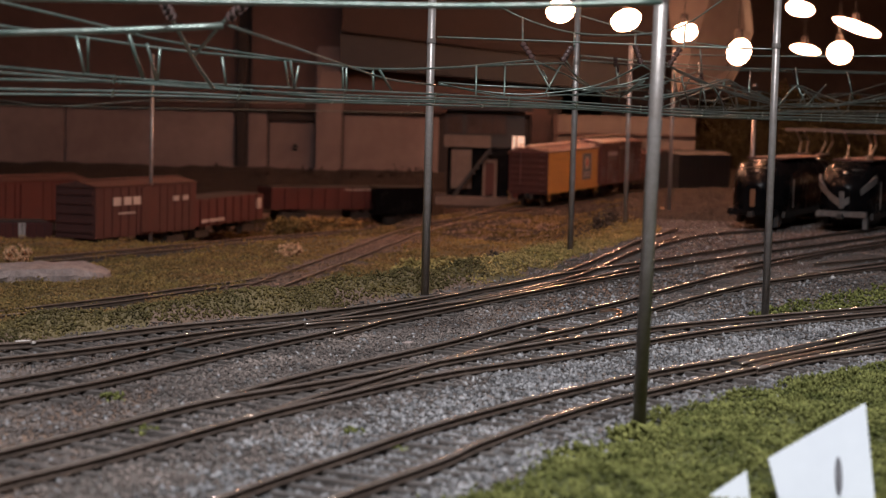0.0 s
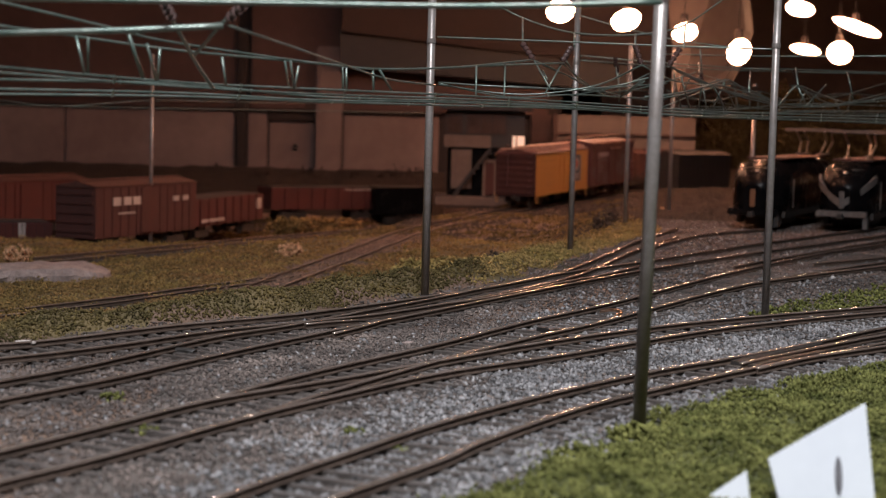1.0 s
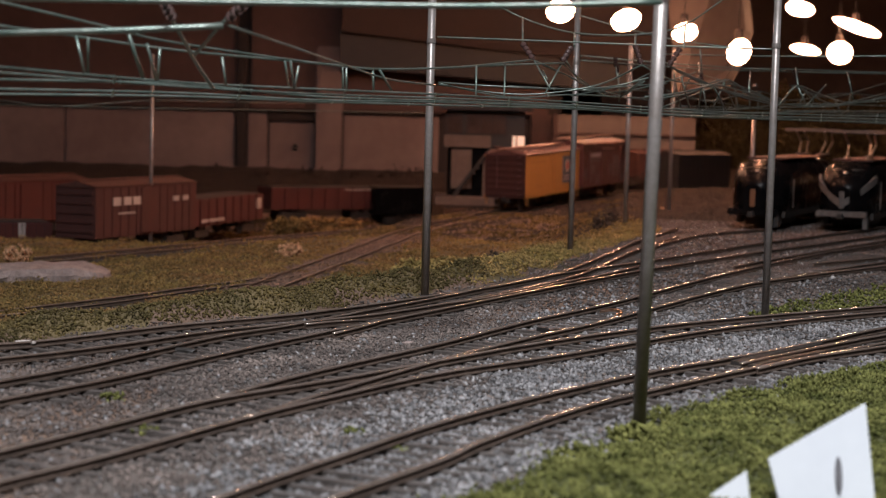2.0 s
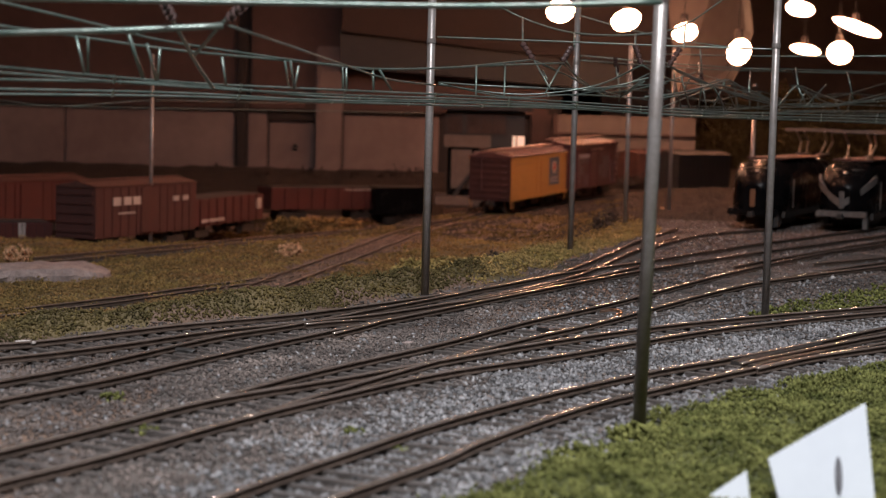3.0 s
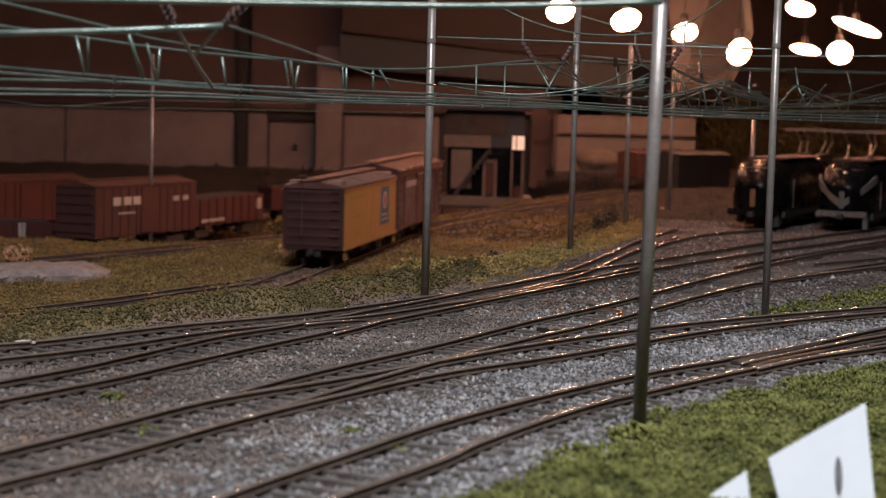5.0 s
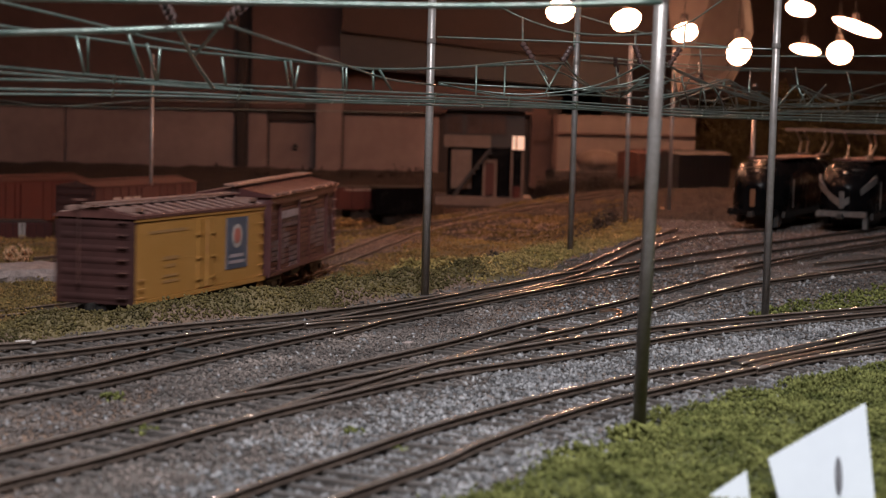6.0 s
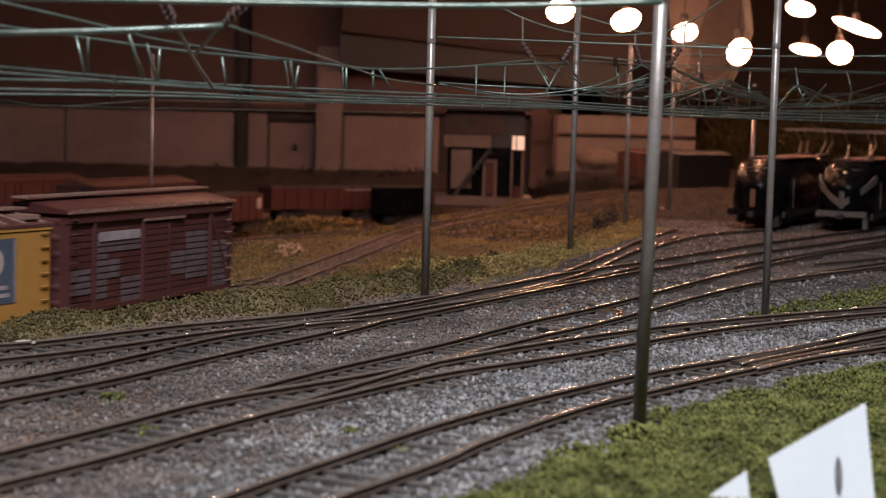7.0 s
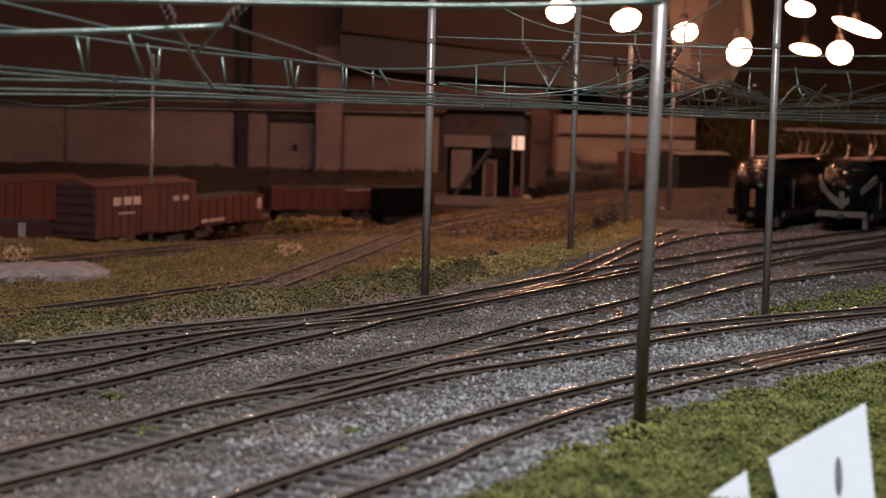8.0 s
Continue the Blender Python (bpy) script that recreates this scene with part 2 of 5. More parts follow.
CAR_PATH = smooth([(0.2134, 1.75), (0.1525, 1.6), (0.1108, 1.5), (0.0666, 1.4), (0.0224, 1.3), (-0.0181, 1.2), (-0.0404, 1.1), (-0.06, 1.0), (-0.0804, 0.9), (-0.0979, 0.8), (-0.1255, 0.7), (-0.1659, 0.6), (-0.2163, 0.5), (-0.2697, 0.4), (-0.3239, 0.3), (-0.378, 0.2)], 14)
BRANCH_Y = [0.3, 0.6, 0.8, 0.9, 1.0, 1.1, 1.2, 1.3, 1.4, 1.5, 1.6, 1.75]
BRANCH_Z = [-0.0200, -0.0209, -0.0221, -0.0212, -0.0195, -0.0176, -0.0153, -0.0122, -0.0084, -0.0055, -0.0040, -0.0035]


def step(v, a, b):
    t = np.clip((v - a) / (b - a), 0, 1)
    return t * t * (3 - 2 * t)


def field(x, y):
    """The lower field behind the main lines: it lies deep on one side and rises along the branch."""
    rise = np.interp(y, BRANCH_Y, BRANCH_Z) - 0.0042
    pathx = np.interp(y, CAR_PATH[::-1, 1], CAR_PATH[::-1, 0])
    w = step(x, pathx - 0.15, pathx - 0.03)
    deep = -0.0262 - 0.020 * step(y, 1.13, 1.22)
    return deep + (rise - deep) * w


def lumps(x, y):
    return 0.0022 * (np.sin(61 * x + 3) * np.cos(47 * y + 1) + 0.6 * np.sin(133 * x + 71 * y) + 0.4 * np.cos(210 * y - 90 * x))


def land(x, y):
    x, y = np.asarray(x, float), np.asarray(y, float)
    edge = np.interp(y, FAR_EDGE[:, 1], FAR_EDGE[:, 0])
    d = edge - x
    low = step(d, 0.030, 0.085)
    bank = (0.0042 + 0.0030 * step(x, -0.13, -0.07)) * np.exp(-((d - 0.030) / 0.016) ** 2) * step(-y, -0.95, -0.75)
    near = x - np.interp(y, NEAR_EDGE[:, 1], NEAR_EDGE[:, 0])
    turf = 0.0012 * step(near, 0.008, 0.03)
    z = -0.0031 + (field(x, y) + 0.0031) * low + bank + turf + lumps(x, y) * (0.12 + 0.5 * step(d, 0.01, 0.04) + 0.5 * step(near, 0.01, 0.03))
    # a level bed under the branch
    g = np.min(np.hypot(x[..., None] - CAR_PATH[::4, 0], y[..., None] - CAR_PATH[::4, 1]), axis=-1)
    bed = field(x, y) + 0.0019
    return np.where(g < 0.05, bed + (z - bed) * step(g, 0.014, 0.042), z)


def rail_z(x, y):
    return np.interp(y, BRANCH_Y, BRANCH_Z) + 0 * x


# ---------- ground ----------
def ground_sheet():
    xs = np.concatenate([np.linspace(-1.6, -0.5, 30)[:-1], np.linspace(-0.5, 0.55, 240), np.linspace(0.55, 2.0, 30)[1:]])
    ys = np.concatenate([np.linspace(0.14, 1.5, 300), np.linspace(1.5, 2.6, 60)[1:]])
    X, Y = np.meshgrid(xs, ys)
    Z = land(X, Y)
    v = np.stack([X, Y, Z], -1).reshape(-1, 3)
    n = len(xs)
    f = [(j * n + i, j * n + i + 1, (j + 1) * n + i + 1, (j + 1) * n + i) for j in range(len(ys) - 1) for i in range(n - 1)]
    me = bpy.data.meshes.new("ground")
    me.from_pydata(v.tolist(), [], f)
    for key in ("earth", "turf_ground", "field_ground", "dirt_ground", "far_earth"):
        me.materials.append(M[key])
    me.shade_smooth()
    cx, cy = (X[:-1, :-1] + X[1:, 1:]).ravel() / 2, (Y[:-1, :-1] + Y[1:, 1:]).ravel() / 2
    wob = 0.006 * np.sin(90 * cx + 40 * cy) + 0.005 * np.cos(130 * cy - 60 * cx)
    edge = np.interp(cy, FAR_EDGE[:, 1], FAR_EDGE[:, 0]) - cx
    near = cx - np.interp(cy, NEAR_EDGE[:, 1], NEAR_EDGE[:, 0])
    g = np.min(np.hypot(cx[:, None] - CAR_PATH[None, ::5, 0], cy[:, None] - CAR_PATH[None, ::5, 1]), axis=1)
    kind = np.where(near > 0.018 + wob, 1, np.where((g < 0.022 + wob) | (cy > 1.17), 3, np.where(edge > 0.014 + wob, 2, np.where(edge > -0.06, 3, 0))))
    kind = np.where((cy > 1.14 + 2 * wob) & (cx > 0.08 + 2 * wob), 4, kind)
    me.polygons.foreach_set("material_index", kind.astype(np.int32))
    return tagged(new("ground", me), "grey-brown gritty earth of the model landscape", "ground", kind="structure")


ground_sheet()


def scatter(name, x, y, z, size, mat, label, flat=0.7, seed=1):
    """Loose grains, each an uneven eight-sided stone, joined."""
    rng = np.random.default_rng(seed)
    n = len(x)
    base = np.array([(1, 0, 0), (0, 1, 0), (-1, 0, 0), (0, -1, 0), (0, 0, 1), (0, 0, -1)], float)
    tri = np.array([(0, 1, 4), (1, 2, 4), (2, 3, 4), (3, 0, 4), (1, 0, 5), (2, 1, 5), (3, 2, 5), (0, 3, 5)])
    v = base[None] * rng.uniform(0.55, 1.25, (n, 6, 1)) + rng.normal(0, 0.16, (n, 6, 3))
    v[:, :, 2] *= flat
    a = rng.uniform(0, 6.28, n)
    c, s = np.cos(a)[:, None], np.sin(a)[:, None]
    v = np.stack([v[..., 0] * c - v[..., 1] * s, v[..., 0] * s + v[..., 1] * c, v[..., 2]], -1) * size[:, None, None]
    v += np.stack([x, y, z], -1)[:, None, :]
    f = tri[None] + (np.arange(n) * 6)[:, None, None]
    me = bpy.data.meshes.new(name)
    me.vertices.add(n * 6)
    me.vertices.foreach_set("co", v.astype(np.float32).ravel())
    me.loops.add(n * 24)
    me.loops.foreach_set("vertex_index", f.astype(np.int32).ravel())
    me.polygons.add(n * 8)
    me.polygons.foreach_set("loop_start", np.arange(0, n * 24, 3, dtype=np.int32))
    me.update()
    me.validate()
    me.materials.append(M[mat])
    return tagged(new(name, me), label, name.replace("_", " "), kind="stuff")


def sprinkle(y0, y1, spacing, rng, x0=-9, x1=9):
    """Random points of the visible part of the plan between two depths."""
    n = int(0.30 * (y1 * y1 - y0 * y0) / spacing ** 2)
    y = np.sqrt(rng.uniform(y0 * y0, y1 * y1, n))
    x = rng.uniform(-1, 1, n) * (0.285 * y + 0.012)
    k = (x > x0) & (x < x1)
    return x[k], y[k]


def patchy(x, y, s, o=0.0):
    return np.array([noise.noise((a * s + o, b * s, o)) for a, b in zip(x, y)])


def regions(x, y):
    near = x - np.interp(y, NEAR_EDGE[:, 1], NEAR_EDGE[:, 0])
    d = np.interp(y, FAR_EDGE[:, 1], FAR_EDGE[:, 0]) - x
    return near, d


PATCH = np.array([(0.1099, 0.6028), (0.1358, 0.6558), (0.1920, 0.7306), (0.2636, 0.8068), (0.2247, 0.6861), (0.1686, 0.6401), (0.1355, 0.6139), (0.1132, 0.5933)])


def inside(x, y, poly):
    r = np.zeros(len(x), bool)
    for (ax, ay), (bx, by) in zip(poly, np.roll(poly, -1, 0)):
        k = (ay > y) != (by > y)
        r ^= k & (x < (bx - ax) * (y - ay) / (by - ay + 1e-12) + ax)
    return r


def lay_ground_cover():
    rng = np.random.default_rng(5)
    for y0, y1, sp, tag in ((0.25, 0.60, 0.00092, 1), (0.60, 1.17, 0.0016, 2)):
        x, y = sprinkle(y0, y1, sp, rng)
        near, d = regions(x, y)
        nz, nf = patchy(x, y, 28), patchy(x, y, 70, 3.0)
        turf = (near > 0.0195 + 0.007 * nz + 0.006 * nf + rng.normal(0, 0.0045, len(x))) | inside(x + 0.004 * nz, y + 0.004 * nf, PATCH)
        bank = d > 0.012 + 0.006 * nz + 0.004 * nf
        mix = np.minimum(0.02 + 0.3 * (y - 0.5) + 0.03 * nf - x, 0.085 + 0.04 * nz - d)
        far = np.clip((y - 0.56 + 0.05 * nz - 0.35 * np.clip(x - 0.06, 0, 1)) / 0.10, 0, 0.85)
        brown = ~turf & ~bank & (rng.uniform(0, 1, len(x)) < np.maximum(np.clip(0.5 + mix / 0.05, 0.15, 0.95), far))
        stone = ~turf & ~bank & ~brown
        u = rng.uniform(0, 1, len(x))
        size = (0.34 + 0.75 * u ** 2.2) * sp
        z = land(x, y)
        scatter("ballast", x[stone], y[stone], z[stone] + 0.0002 + size[stone] * 0.25, size[stone] * (1.0 if tag == 1 else 0.72), "ballast", "loose grey crushed stone ballast between the rails", 0.85, 1 + tag)
        scatter("dirt", x[brown], y[brown], z[brown] + 0.0003 + size[brown] * 0.15, size[brown] * (0.85 if tag == 1 else 0.65), "brown_scatter", "brown sooty fine ballast round the back lines", 0.7, 11 + tag)
        q = np.flatnonzero(bank)
        lift = rng.uniform(0.1, 1.6, len(x)) * (0.6 + 0.8 * np.clip(nf + 0.5, 0, 1))
        g = np.min(np.hypot(x[q, None] - CAR_PATH[None, ::5, 0], y[q, None] - CAR_PATH[None, ::5, 1]), axis=1)
        dirt = g <= 0.020 + 0.008 * nz[q] + 0.005 * nf[q]
        front = d[q] < 0.055 + 0.02 * nz[q]
        green = front & (x[q] < 0.015 + 0.03 * nz[q]) & ~dirt
        mixed = ((front & ~green) | (~front & (nz[q] > 0.12))) & ~dirt
        dry = ~dirt & ~green & ~mixed
        for sel, mat, name, label, sd in ((green, "bank_green", "grass", "green ground foam on the bank behind the lines", 31), (mixed, "bank_foam", "dry_grass", "olive and ochre turf on the bank", 36), (dry, "dry_foam", "dry_grass", "olive and straw coloured dry turf of the field", 41)):
            n = q[sel]
            scatter(name, x[n], y[n], z[n] + size[n] * lift[n], size[n] * (0.62 if tag == 1 else 0.48), mat, label, 1.0, sd + tag)
        n = q[dirt]
        scatter("dirt", x[n], y[n], z[n] + size[n] * 0.2, size[n] * 0.85, "red_dirt", "brown dirt along the branch track", 0.7, 51 + tag)
        n = np.flatnonzero(turf & ~bank & ~((y < 0.311) & (x > 0.060)))
        scatter("grass", x[n], y[n], z[n] + size[n] * lift[n], size[n] * 0.62, "foam", "bright green ground foam turf", 1.0, 21 + tag)
    # a second, finer layer on the turf close to the camera
    x, y = sprinkle(0.25, 0.60, 0.00070, rng, 0.0)
    near, d = regions(x, y)
    nz, nf = patchy(x, y, 28), patchy(x, y, 110, 3.0)
    k = (near > 0.0205 + 0.007 * nz) & ~((y < 0.311) & (x > 0.060))
    x, y, nf = x[k], y[k], nf[k]
    size = rng.uniform(0.3, 0.85, len(x)) * 0.00058
    scatter("grass", x, y, land(x, y) + 0.0002 + np.clip(nf + 0.22, 0, 1) * rng.uniform(0.0012, 0.0044, len(x)), size * 0.95, "foam", "fine tufted green ground foam", 1.8, 71)
    # a second, finer layer on the bank and field
    x, y = sprinkle(0.42, 1.05, 0.0013, rng, -9, 0.12)
    near, d = regions(x, y)
    nz, nf = patchy(x, y, 28), patchy(x, y, 90, 5.0)
    g = np.min(np.hypot(x[:, None] - CAR_PATH[None, ::5, 0], y[:, None] - CAR_PATH[None, ::5, 1]), axis=1)
    k = (d > 0.014 + 0.006 * nz) & (g > 0.018 + 0.008 * nz)
    x, y, nf, nz, d = x[k], y[k], nf[k], nz[k], d[k]
    size = rng.uniform(0.3, 0.75, len(x)) * 0.0010
    z = land(x, y) + 0.0003 + np.clip(nf + 0.3, 0, 1) * rng.uniform(0, 0.0022, len(x))
    k = (d < 0.06 + 0.02 * nz)
    a, b = k & (x < 0.01 + 0.03 * nz), k & (x >= 0.01 + 0.03 * nz)
    scatter("grass", x[a], y[a], z[a], size[a], "bank_green", "fine green and brown foam on the bank", 1.0, 80)
    scatter("grass", x[b], y[b], z[b], size[b], "bank_foam", "fine ochre and green foam on the bank", 1.0, 81)
    scatter("dry_grass", x[~k], y[~k], z[~k], size[~k], "dry_foam", "fine dry turf of the field", 1.0, 82)
    x, y = sprinkle(1.17, 1.75, 0.0026, rng)
    z = land(x, y)
    size = rng.uniform(0.4, 0.9, len(x)) * 0.0021
    g = patchy(x, y, 17, 2.0) + 0.5 * patchy(x, y, 60, 4.0) > 0.02 + np.clip((x - 0.10) / 0.08, 0, 2)
    scatter("dirt", x[~g], y[~g], z[~g] + size[~g] * 0.2, size[~g] * 0.8, "bush", "dark brown dirt of the distant yard", 0.7, 61)
    scatter("dry_grass", x[g], y[g], z[g] + size[g] * 0.4, size[g] * 0.8, "far_turf", "dull olive turf of the distant yard", 0.9, 62)


lay_ground_cover()

# ---------- tracks ----------
RAIL = [(-0.0008, -0.0019), (0.0008, -0.0019), (0.0008, -0.0016), (0.00025, -0.0014), (0.00025, -0.0008), (0.00044, -0.00055), (0.00044, -0.0002), (-0.00044, -0.0002), (-0.00044, -0.00055), (-0.00025, -0.0008), (-0.00025, -0.0014), (-0.0008, -0.0016)]
HEAD = [(-0.00056, -0.0005), (0.00056, -0.0005), (0.00056, -0.00014), (0.00046, -0.00003), (0.00024, -0.000006), (0.0, 0.0), (-0.00024, -0.000006), (-0.00046, -0.00003), (-0.00056, -0.00014)]
SLEEPER = bpy.data.meshes.new("sleeper")
_b = bmesh.new()
box(_b, -0.0011, 0.0011, -0.0145, 0.0145, -0.0017, 0, 0.0002)
_b.to_mesh(SLEEPER)
_b.free()
SLEEPER.materials.append(M["tie"])


def track(left, right, label, z=None, step_=0.0065, sink=0.0, head="railhead"):
    t = thing("railway_track", label, "railway track", "model railway tracks")
    rails = []
    for side in (left, right):
        p = resample(smooth(side), 0.006)
        h = np.zeros(len(p)) if z is None else z(p[:, 0], p[:, 1])
        p = np.column_stack([p, h])
        rails.append(p)
        r = part("rail", sweep(bmesh.new(), p, RAIL), "rail", t, "rusty brown rail")
        hd = part("rail_head", sweep(bmesh.new(), p, HEAD), head, r, "polished worn rail top" if head == "railhead" else "dull rusty rail top")
        hd.data.shade_smooth()
    a, b = rails
    mid = resample(np.array([(q + b[np.argmin(np.hypot(*(b[:, :2] - q[:2]).T))]) / 2 for q in a]), step_)
    rng = random.Random(len(mid))
    for i in range(1, len(mid) - 1):
        d = mid[i + 1] - mid[i - 1]
        s = new("sleeper", SLEEPER)
        s.parent = t
        s.matrix_local = Matrix.Translation(Vector(mid[i]) + Vector((0, 0, -0.0021 - sink + rng.uniform(-0.0004, 0.0003)))) @ Matrix.Rotation(math.atan2(d[1], d[0]) + rng.uniform(-0.03, 0.03), 4, "Z")
    return t


for key, label in (("near_line", "weathered model railway track with polished rail tops in grey ballast"), ("middle_line", "curving model railway track in loose grey ballast"),
                   ("crossing_line", "diverging model railway track of a turnout"), ("third_line", "weathered model track in dark sooty ballast"), ("far_line", "rusty model track beside the grass bank")):
    track(*RAILS[key], label)


def branch():
    p = resample(CAR_PATH, 0.02)
    d = np.gradient(p, axis=0)
    n = np.stack([-d[:, 1], d[:, 0]], 1) / np.linalg.norm(d, axis=1)[:, None] * 0.0085
    track([tuple(q) for q in p + n], [tuple(q) for q in p - n], "rusty branch track sunk into brown dirt", rail_z, sink=0.0022, head="dull_rail")


branch()


# ---------- poles ----------
def mast(x, y, top, r, label, z=None, lean=(0, 0)):
    m = thing("catenary_mast", label, "mast", "catenary masts")
    z0 = float(land(x, y)) - 0.004 if z is None else z
    m.location = (x, y, z0)
    p = part("pole", cyl(bmesh.new(), (0, 0, 0), (lean[0], lean[1], top - z0), r, r, 20), "pole", m, "bare steel rod")
    for f in p.data.polygons:
        f.use_smooth = len(f.vertices) == 4
    for zz in (0.094,):
        part("clamp", cyl(bmesh.new(), (lean[0] * 0.8, 0, zz - z0 - 0.0008), (lean[0] * 0.8, 0, zz - z0 + 0.0008), r * 1.22, r * 1.15, 14), "pole", m, "bright solder collar")
    part("foot", cyl(bmesh.new(), (0, 0, 0.0012), (0, 0, 0.0046), r * 1.9, r * 1.1, 12), "tie", m, "dirty foot of glue and grit")
    return m


for x, y, top, r, lean in ((0.0445, 0.3729, 0.115, 0.00150, 0.0020), (-0.0064, 0.6347, 0.125, 0.00150, 0), (0.1150, 0.5988, 0.125, 0.00132, 0), (0.0643, 0.8548, 0.13, 0.00145, 0), (0.1176, 1.0986, 0.115, 0.0015, 0), (0.1709, 1.2873, 0.12, 0.0015, 0), (-0.22, 1.27, 0.105, 0.0014, 0)):
    mast(x, y, top, r, "grey steel rod mast holding overhead wires", lean=(lean, 0))



def side_track():
    z = lambda x, y: np.full(len(x), -0.0222)
    track([(-0.2041, 0.7063), (-0.1897, 0.7238), (-0.1529, 0.7841), (-0.1245, 0.8401), (-0.0943, 0.9008), (-0.0698, 0.9787)],
          [(-0.1988, 0.6881), (-0.1851, 0.7066), (-0.1494, 0.7661), (-0.1218, 0.8220), (-0.0895, 0.8838), (-0.0636, 0.9591)], "half buried siding in dry turf", z, head="dull_rail")
    track([(-0.2365, 0.9768), (-0.1674, 1.1020), (-0.0927, 1.2342), (-0.0203, 1.3439)],
          [(-0.2290, 0.9458), (-0.1626, 1.0712), (-0.0906, 1.2065), (-0.0198, 1.3175)], "dark siding at the foot of the yard", z, head="dull_rail")


side_track()


def turnout_rails():
    """Loose rails of the turnouts: closure, guard and wing rails, and the dark insulating pieces."""
    t = thing("turnout", "worn model turnout with guard rails and dark frog", "railway track", "model railway tracks")
    for label, pts in (("worn closure rail", [(0.0846, 0.4719), (0.1036, 0.4969), (0.1223, 0.5202), (0.1444, 0.5462), (0.1981, 0.6038)]), ("worn closure rail", [(0.0874, 0.4629), (0.1087, 0.4896), (0.1371, 0.5180), (0.1871, 0.5696)]),
                       ("worn guard rail", [(-0.0430, 0.5327), (-0.0347, 0.5418), (-0.0267, 0.5466)]), ("worn guard rail", [(-0.0327, 0.5128), (-0.0250, 0.5308), (-0.0177, 0.5516)]), ("worn closure rail", [(0.0005, 0.6004), (0.0142, 0.6203), (0.0312, 0.6524), (0.0504, 0.6928), (0.0672, 0.7241), (0.0897, 0.7737)]),
                       ("worn closure rail", [(0.1024, 0.8602), (0.1226, 0.9274), (0.1605, 1.0114), (0.2050, 1.0682)]), ("worn closure rail", [(0.1361, 0.7873), (0.1764, 0.8561), (0.2597, 0.9924)]), ("worn closure rail", [(0.1200, 0.6927), (0.1593, 0.7470), (0.2142, 0.8162)]),
                       ("worn closure rail", [(0.1649, 0.7619), (0.1875, 0.7821), (0.2353, 0.8413)]), ("worn closure rail", [(0.1789, 0.8149), (0.2083, 0.8461), (0.2585, 0.9034)])):
        p = resample(smooth(pts), 0.006)
        p = np.column_stack([p, np.full(len(p), -0.0001)])
        r = part("rail", sweep(bmesh.new(), p, RAIL), "rail", t, label)
        hd = part("rail_head", sweep(bmesh.new(), p, HEAD), "railhead", r, "polished worn rail top")
        hd.data.shade_smooth()
    for pts, w in (([(0.0839, 0.4772), (0.1011, 0.5012), (0.1174, 0.5219)], 0.0016), ([(0.0871, 0.4702), (0.1021, 0.4896), (0.1143, 0.5037)], 0.0012), ([(0.0318, 0.5428), (0.0351, 0.5378), (0.0399, 0.5417)], 0.0012)):
        p = resample(smooth(pts), 0.005)
        p = np.column_stack([p, np.full(len(p), -0.0006)])
        part("insulating_piece", sweep(bmesh.new(), p, [(-w, -0.003), (w, -0.003), (w, 0.0001), (-w, 0.0001)]), "black", t, "black plastic guard piece")
    w = [(0.0557, 0.5913, -0.0005), (0.0600, 0.5889, 0.0003), (0.0623, 0.5827, 0.0003), (0.0599, 0.5774, -0.0005)]
    part("wire_loop", tube(bmesh.new(), smooth(np.array(w), 6), 0.0006), "copper", t, "bare copper feeder wire")


turnout_rails()


def debris():
    for c, s, mat, label in (((-0.1177, 0.4769, -0.0005), (0.0030, 0.0008, 0.0006), "white_paint", "white plastic strip beside the rail"), ((-0.1086, 0.4656, -0.0025), (0.002, 0.0035, 0.0008), "white_paint", "pale chip lying on the dirt"),
                              ((-0.0099, 0.5112, -0.0030), (0.0022, 0.0014, 0.001), "rock", "pale stone in the ballast"), ((0.0578, 0.5798, -0.0030), (0.003, 0.001, 0.0005), "white_paint", "small pale sliver in the ballast"),
                              ((-0.0729, 0.4777, -0.0020), (0.004, 0.002, 0.0011), "black", "black turnout motor cover"), ((-0.0476, 0.3613, -0.0030), (0.005, 0.0022, 0.0007), "tie", "loose brown wooden board"),
                              ((0.0561, 0.6984, -0.0030), (0.008, 0.003, 0.0006), "rock", "grey board beside the track"), ((0.1679, 1.3028, -0.0040), (0.002, 0.002, 0.003), "straw", "pale post stump")):
        bm = bmesh.new()
        bmesh.ops.create_icosphere(bm, subdivisions=2, radius=1)
        for v in bm.verts:
            k = 1 + 0.25 * noise.noise(v.co * 2.3 + Vector(c) * 50)
            m = max(abs(v.co.x), abs(v.co.y), abs(v.co.z))
            q = v.co / m * 0.55 + v.co * 0.45
            v.co = Vector((q.x * s[0], q.y * s[1], q.z * s[2])) * k + Vector(c)
        tagged(part("debris", bm, mat), label, "debris", "bits lying about the tracks")


debris()


# ---------- the bench that carries the layout ----------
def layout_bench():
    t = thing("layout_bench", "dark timber bench carrying the model railway", "bench")
    x0, x1, y0, y1 = -1.6, 2.0, 0.14, 2.6
    part("bench_top", boxes((x0, x1, y0, y1, -0.085, -0.066, 0.002)), "dark", t, "dark plywood top")
